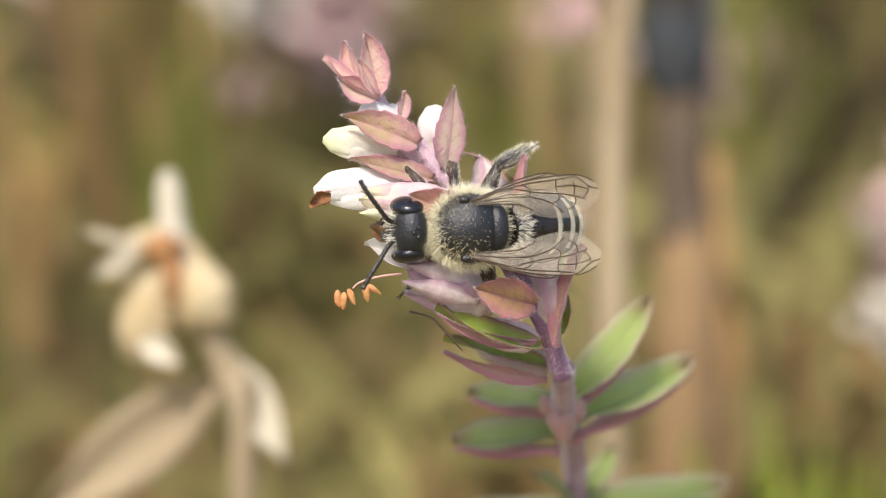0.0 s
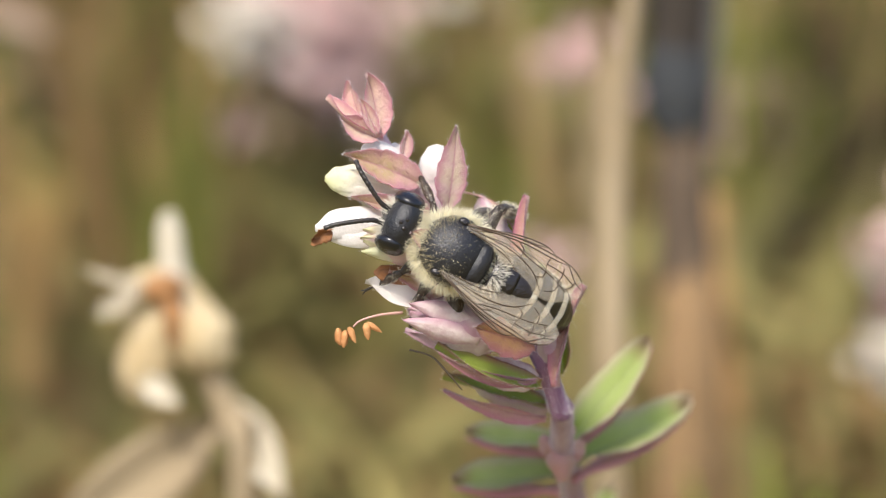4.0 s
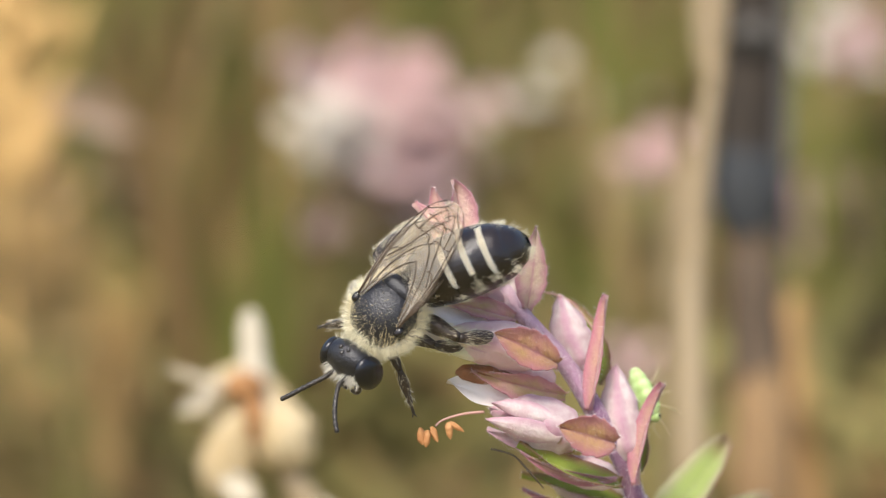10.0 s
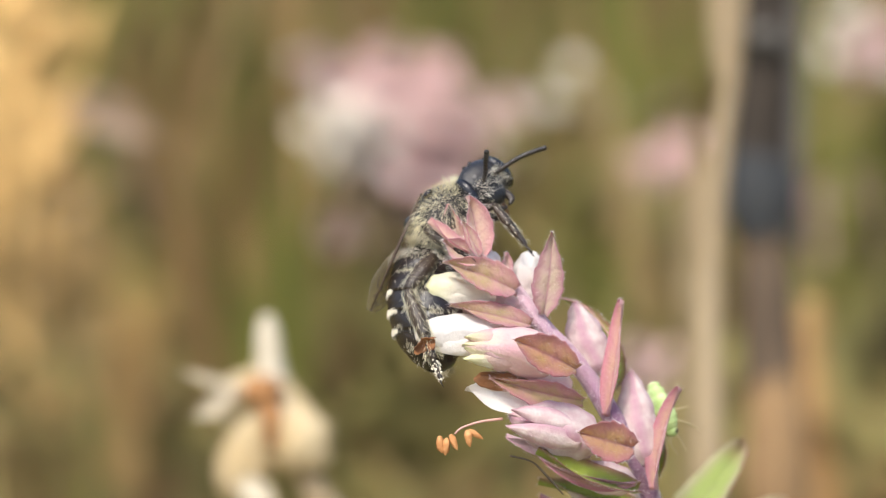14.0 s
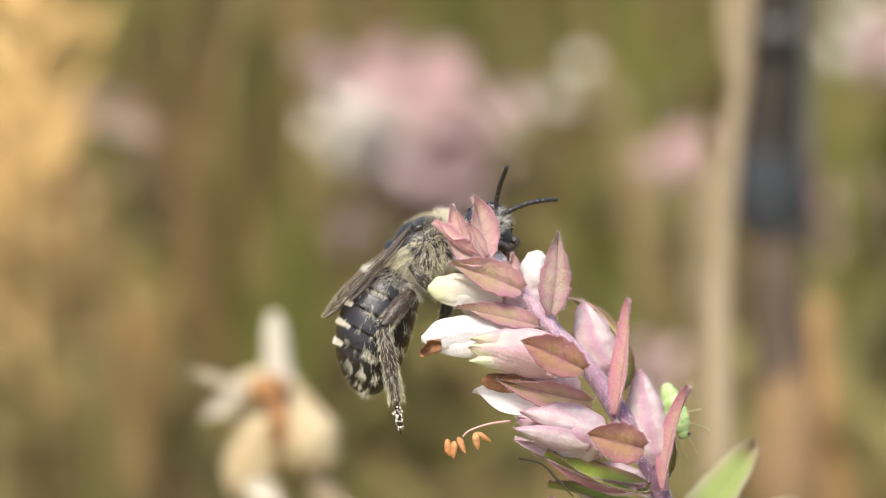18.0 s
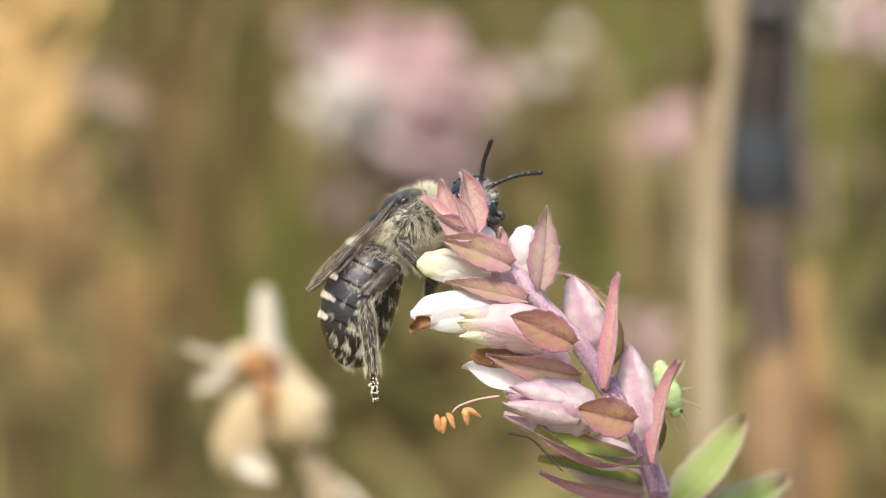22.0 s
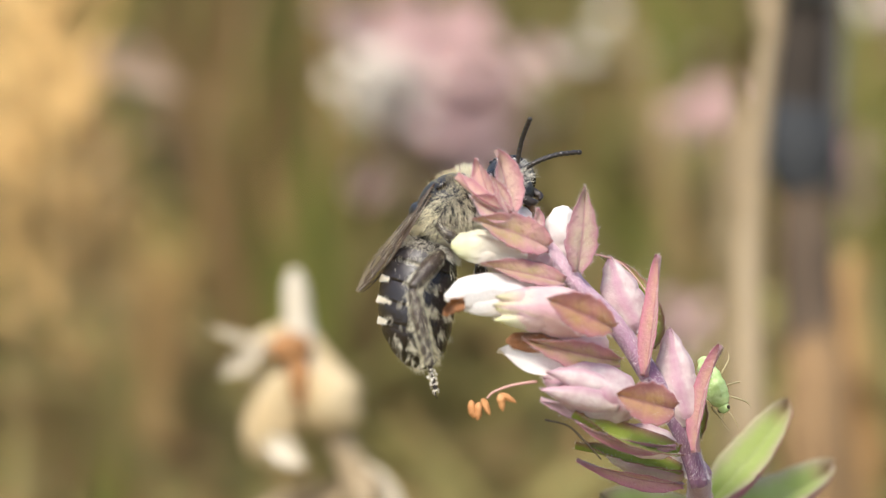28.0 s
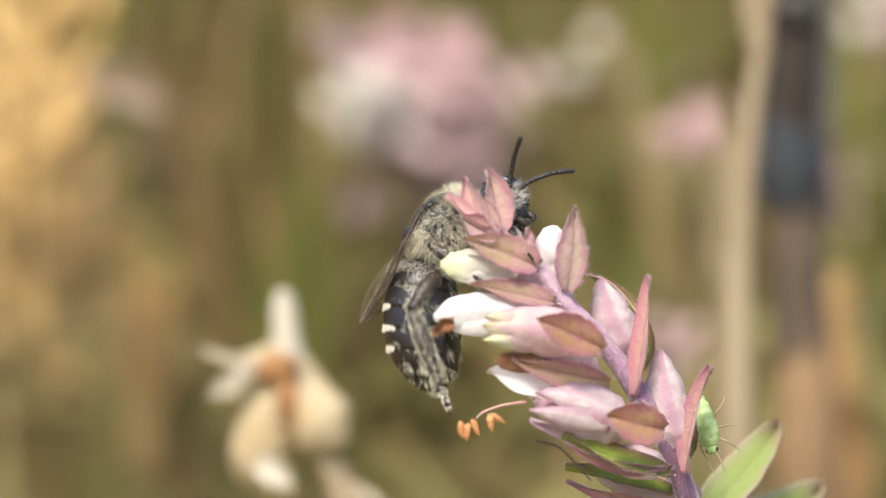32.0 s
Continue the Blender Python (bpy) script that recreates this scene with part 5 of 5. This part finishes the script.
def motions():
    walk(spike, [(t, Matrix.Translation(spike_seat) @ Matrix.Rotation(radians(a), 4, TO) @ Matrix.Rotation(radians(-5 * max(0.0, min(1.0, (12 - t) / 4))), 4, UP)) for t, a in (
        (0.0, -1.7), (0.5, -2.4), (1.0, -2.2), (1.5, -1.8), (2.0, -2.3), (2.5, -2.4), (3.0, -1.7), (3.5, -2.4),
        (4.0, -2.2), (4.5, -1.8), (6.5, -5.6), (7.0, -4.48), (7.5, -4.56), (8.0, -5.24), (8.5, -4.32), (9.0, -3.7),
        (9.5, -2.95), (10.0, -1.9), (10.5, -0.8), (11.0, -2.1), (11.5, -1.1), (12.0, -1.1), (12.5, -0.7), (13.0, -1.4),
        (13.5, -1.2), (14.0, -1.1), (14.5, -1.4), (16.5, -0.1), (17.0, -0.2), (17.5, -0.2), (18.0, -0.3), (18.5, -0.5),
        (19.0, -0.3), (19.5, -0.2), (20.0, -0.3), (20.5, -0.1), (21.0, -0.3), (21.5, -0.1), (22.0, 0), (22.5, -0.3),
        (23.0, 0), (23.5, -0.1), (24.0, -0.1), (24.5, 0.1), (26.5, 0.4), (27.0, 0.1), (27.5, 0), (28.0, -0.1),
        (28.5, 0.4), (29.0, 0.1), (29.5, 0.2), (30.0, 0.2), (30.5, -0.5), (31.0, 0), (31.5, -0.3), (32.0, -0.2),
    )])
    for b in young:
        walk(b, [(t, Matrix.Translation(RIGHT * dx / 1000 + UP * dy / 1000)) for t, dx, dy in ((0.0, -0.3, 0.8), (8.5, -0.2, 0.7), (10.0, 0.0, 0.5), (12.0, 0.0, 0.1), (14.0, 0, 0), (32.0, 0, 0))])
    walk(bug, [(t, Matrix.Translation(at(x, y, d)) @ TURN @ pose(0, 0, 0, 10, 35, h)) for t, x, y, d, h in (
        (0.0, 1212, 655, 2.6, 215), (6.5, 1224, 640, 2.6, 212), (9.0, 1246, 650, 2.6, 210), (13.0, 1250, 672, 2.6, 208), (19.0, 1254, 680, 2.6, 205),
        (24.0, 1260, 690, 2.6, 206), (28.0, 1265, 704, 2.6, 208), (32.0, 1268, 738, 2.6, 200))])
    walk(dark, [(t, Matrix.Translation(dark.location) @ Matrix.Rotation(radians(-a), 4, TO)) for t, a in ((0.0, 0.7), (4.5, 0.9), (7.0, 0.5), (9.0, 0.4), (12.0, 0.05), (14.0, 0.0), (32.0, 0.0))])
    walk(bee["bee"], [
        (0, crawl(1064, 606, -2.9, 92, 8, 0)), (0.5, crawl(1072, 611, -2.9, 97, 12, 0)), (1, crawl(1062, 617, -2.9, 97, 10, 0)),
        (1.5, crawl(1072, 608, -2.9, 97, 12, 0)), (2, crawl(1173, 617, -2.9, 98, 38, 8)), (2.5, crawl(1163, 600, -2.9, 104, 28, 5)),
        (3, crawl(1100, 631, -2.9, 91, 14, 0)), (3.5, crawl(1127, 623, -2.9, 112, 16, -6)), (4, crawl(1037, 575, -2.9, 60, 2, 8)),
        (4.5, crawl(980, 527, -3, 84, 2, 4)), (5.2, crawl(934, 602, -4.2, 135, 0, 10)), (5.9, crawl(924, 689, -4.2, 200, 0, 15)),
        (6.5, crawl(924, 735, -3.6, 235, 24, 15)), (7, crawl(905, 793, -3.6, 216, 24, 15)), (7.5, crawl(896, 799, -3.6, 214, 24, 15)),
        (7.75, crawl(946, 735, -4.2, 262, 4, 5)), (8, crawl(990, 680, -4.2, 312, 20, -5)), (8.5, crawl(935, 533, -4.2, 360, 0, 0)),
        (9, crawl(769, 499, -4, 392, -18, -12)), (9.5, crawl(747, 480, -4, 422, -18, -12)), (10, crawl(770, 508, -4.5, 500, 0, 20)),
        (10.5, crawl(691, 487, -4.5, 466, 0, 12)), (11, crawl(738, 563, -4, 523, 0, 22)), (11.5, crawl(736, 603, -4, 522, 0, 22)),
        (12, crawl(694, 547, -4, 448, -40, 0)), (12.2, crawl(725, 441, -2, 410, -30, -30)), (12.4, crawl(764, 390, 0, 366, -20, -72)),
        (12.6, crawl(792, 347, 0.7, 346, -6, -98)), (13, crawl(817, 323, 0.7, 318, 0, -112)), (13.5, crawl(815, 323, 0.7, 318, 0, -112)),
        (14, crawl(845, 323, 0.7, 316, 0, -110)), (14.5, crawl(857, 331, 0.7, 314, 0, -108)), (15.5, crawl(832, 364, 0.7, 308, 0, -98)),
        (16.5, crawl(798, 385, 0.7, 304, 0, -92)), (17, crawl(799, 385, 0.7, 304, 0, -90)), (18, crawl(794, 382, 0.7, 304, 0, -90)),
        (19, crawl(783, 375, 0.7, 303, 0, -90)), (20, crawl(787, 371, 0.7, 304, 0, -90)), (21, crawl(787, 375, 0.7, 304, 0, -90)),
        (22, crawl(785, 380, 0.7, 304, 0, -90)), (23, crawl(783, 378, 0.7, 304, 0, -90)), (24, crawl(785, 380, 0.7, 305, 0, -91)),
        (25.5, crawl(779, 401, 0.7, 307, 0, -92)), (26.5, crawl(790, 396, 0.7, 309, 0, -93)), (27, crawl(796, 398, 0.7, 309, 0, -93)),
        (28, crawl(799, 390, 0.7, 310, 0, -94)), (29, crawl(799, 385, 0.7, 312, 0, -96)), (30, crawl(789, 391, 0.7, 314, 0, -98)),
        (31, crawl(788, 391, 0.7, 315, 0, -99)), (32, crawl(806, 391, 0.7, 316, 0, -100)),
    ])
    HEAD = ((0.0, 6, -4, 0), (0.5, 12, 12, 18), (1.0, 16, 10, 26), (1.5, 16, 5, 22), (2.0, 14, 0, 0), (2.5, 10, 5, 5), (3.0, 14, 0, 8), (3.5, 8, 15, 10), (4.0, -2, -5, 5), (4.5, 4, 0, 8),
            (6.5, 12, 0, -10), (7.0, 20, 0, -8), (7.5, 20, 0, -5), (8.0, -10, 0, 10), (8.5, -20, 0, 0), (9.0, -84, 0, 0), (9.5, -62, 0, 0), (10.0, 10, 10, 10), (11.5, 15, 0, -10), (12.0, -45, 0, 0), (12.5, 0, 0, -10))
    TURNED = ((12.8, -0.19, 2.47, -0.44, -37, -11, -59), (13.0, -0.13, 2.51, 0.20, -36, 5, -60), (14.0, -0.11, 2.50, 0.28, -33, 6, -61), (14.5, -0.09, 2.49, 0.36, -31, 6, -61), (17.0, -0.05, 2.85, -0.57, -6, 3, -32), (20.0, -0.05, 2.85, -0.57, -6, 3, -32), (24.0, -0.06, 2.85, -0.62, -7, 3, -32), (28.0, -0.09, 2.68, -0.47, -13, 3, -32), (30.0, -0.15, 2.62, -0.66, -19, 4, -32), (32.0, -0.19, 2.62, -0.75, -22, 5, -32))
    TUCK = {9.0: (1.9, -0.75), 9.5: (2.1, -0.4), 12.0: (2.2, -0.3)}
    walk(bee["head"], [(t, joint(0, *TUCK.get(t, (2.5, 0.1)), p, r, y)) for t, p, r, y in HEAD] + [(t, joint(x, yy, z, p, r, y)) for t, x, yy, z, p, r, y in TURNED])
    walk(bee["proboscis"], [(t, joint(0, 1.1, -1.6, a, 0, 0)) for t, a in ((0.0, -60), (0.5, 5), (1.0, 15), (2.2, 15), (2.7, -45), (3.2, -115), (32.0, -115))])
    for q, s in (("L", -1), ("R", 1)):
        late = ((12.8, 34, -30, 19), (14.2, 30, -27, 19), (17.0, 40, -38, 22), (20.0, 36, -36, 25), (24.0, 44, -40, 19), (28.0, 38, -37, 24), (32.0, 43, -39, 23)) if s > 0 else (
            (12.8, 1, 2, 18), (14.2, -3, 4, 15), (17.0, -5, -4, -5), (20.0, -9, -2, -2), (24.0, -1, -6, -8), (28.0, -7, -3, -3), (32.0, -2, -5, -4))
        walk(bee["antenna" + q], [(t, joint(0.42 * s, 1.25, -0.2, p, 0, s * y)) for t, p, y in (
            (0.0, 25, -12), (0.5, 10, 6), (1.0, 5, 8), (1.5, 8, 0), (2.0, 0, -10), (2.5, 5, 4), (3.0, 15, -4), (3.5, 5, 6), (4.0, 20, 8), (4.5, 25, -8), (6.5, 0, 0), (7.5, 5, 8),
            (8.0, 20, 10), (8.5, -10, 0), (9.0, -70, 10), (9.5, -30, 0), (10.0, 10, 8), (11.0, 5, 0), (11.5, -20, 0), (12.0, -50, 0), (12.4, 0, 0))]
             + [(t, joint(0.42 * s, 1.25, -0.2, a, b, c)) for t, a, b, c in late])
        walk(bee["fore" + q], [(t, joint(1.45 * s, 0.1, 1.35 if s > 0 else 1.3, p, (-10 if t < 12.4 else 20) * s, s * w)) for t, p, w in (
            (0.0, 3, 5), (1.5, 3, 5), (2.0, 12, -6), (2.5, 10, -4), (3.0, 6, 3), (4.0, 3, 2), (4.5, 2, 8), (6.5, 6, 3), (7.5, 6, 2), (8.0, 6, 8), (8.5, -6, -8), (9.0, -11, -11), (9.5, -11, -9), (10.0, -10, -7), (10.5, -9, -11), (11.0, -11, -9), (11.5, -11, -9), (12.0, -20, 20), (12.5, 0, 4), (13.0, 20, -4), (17.0, 13, -4), (24.0, 13, -4), (28.0, 15, -4), (32.0, 16, -4))])
        walk(bee["hind" + q], [(t, joint(1.4 * s, -0.35, 1.05, p, (-8 if t < 12.4 else 18) * s, s * w)) for t, p, w in (
            (0.0, 4, 12), (2.0, 12, 0), (3.0, 6, 10), (4.0, 2, 10), (6.5, 6, 10), (7.5, 6, 10), (8.0, 4, 16), (8.5, -5, 0), (9.0, -8, -4), (12.0, -8, -2), (12.5, 4, 6), (13.0, 20, 2), (17.0, 15, 2), (32.0, 18, 2))])
    walk(bee["abdomen"], [(t, joint(0, -1.85 if t < 12.4 else -2.05, -0.1 if t < 12.4 else (-0.6 if t < 15 or t > 27 else -0.3), p, 0, y)) for t, p, y in (
        (0.0, 32, -2), (1.5, 28, 0), (2.0, 30, 0), (3.0, 24, 0), (4.0, 20, 2), (4.5, 18, 0), (6.5, 40, 4), (7.5, 42, 0), (8.0, 34, 0), (8.5, 12, 0), (9.0, -4, 36), (9.5, -10, 10), (10.0, -4, -28), (10.5, -4, -6), (11.0, -6, -30), (11.5, -6, -30), (12.0, -4, 0), (12.5, 20, 0), (13.0, 38, 0),
        (14.5, 40, 0), (17.0, 28, 0), (21.0, 28, 0), (24.0, 29, 0), (28.0, 33, 0), (32.0, 36, 0))])
    # legs: (upper way, lower way) while clinging, hanging on the tip, and brushing
    REST = {"f": ((0.85, 0.45, -0.35), (0.6, 0.5, -0.7)), "m": ((0.95, -0.1, -0.35), (0.45, -0.3, -0.85)), "h": ((0.85, -0.3, -0.15), (0.2, -0.5, -0.85))}
    REACH = {"f": ((0.65, 0.6, -0.6), (0.35, 0.6, -0.8)), "m": ((1.0, 0.3, -0.15), (0.75, 0.2, -0.6)), "h": ((1.0, 0.25, -0.05), (0.5, -0.3, -0.8))}
    HANG = {"f": ((0.2, 0.75, -0.65), (0.0, -0.1, -1.0)), "m": ((0.5, -0.9, 0.6), (0.0, 0.15, -1.0)), "h": ((0.45, -0.85, -0.25), (0.05, -0.4, -0.95))}
    RUB = {"f": ((0.2, 0.75, -0.65), (0.0, -0.05, -1.0)), "m": ((0.5, -0.8, 0.5), (0.05, 0.1, -1.0)), "h": ((0.45, -0.95, -0.1), (0.05, -0.52, -0.86))}
    UNDER = {"f": HANG["f"], "m": ((0.3, -0.2, -0.95), (0.1, -0.7, -0.65)), "h": ((0.2, -0.9, -0.3), (0.9, -0.25, -0.35))}
    phase = {"fL": 0.0, "mR": 0.3, "hL": 0.1, "fR": 0.55, "mL": 0.8, "hR": 0.6}
    hips = {"f": (0.75, 1.15, -1.0), "m": (0.95, 0.15, -1.15), "h": (0.95, -0.95, -1.1)}
    for key in ("f", "m", "h"):
        for q, s in (("L", -1), ("R", 1)):
            uppers, lowers = [], []
            l1 = {"f": 1.5, "m": 1.7, "h": 2.5}[key]
            t = 0.0
            while t <= 32.01:
                hang = min(1.0, max(0.0, (t - 12.0) / 0.9))
                rub = 0.5 + 0.5 * math.sin(t * 2.6 + phase[key + q] * 4) if t > 15.5 and key != "f" and s > 0 else 0.0
                step = math.sin(2 * math.pi * (t * 0.9 + phase[key + q]))
                a, b = (Vector(REST[key][i]).lerp(Vector((HANG if s > 0 else UNDER)[key][i]).lerp(Vector(RUB[key][i]), rub), hang) for i in (0, 1))
                reach = max(0.0, 1 - abs(t - 7.0) / 1.1) if q == 'L' else 0.0
                a, b = a.lerp(Vector(REACH[key][0]), reach), b.lerp(Vector(REACH[key][1]), reach)
                sway = 0.22 * step * (1 - hang)
                a, b = a + Vector((0, sway, 0.1 * step * (1 - hang))), b + Vector((0, sway * 0.8, 0))
                a.x, b.x = a.x * s, b.x * s
                h = Vector(hips[key])
                if key == "h":
                    h = h.lerp(Vector((1.3, -2.0, -1.6)), hang)
                mu = limb((h[0] * s, h[1], h[2]), a)
                knee = mu @ Matrix.Translation((0, 0, -l1 / 1000))
                ml = Matrix.Translation(knee.translation) @ limb((0, 0, 0), b).to_3x3().to_4x4()
                uppers.append((t, mu))
                lowers.append((t, mu.inverted() @ ml))
                t += 0.5
            walk(bee[key + q][0], uppers)
            walk(bee[key + q][1], lowers)


motions()
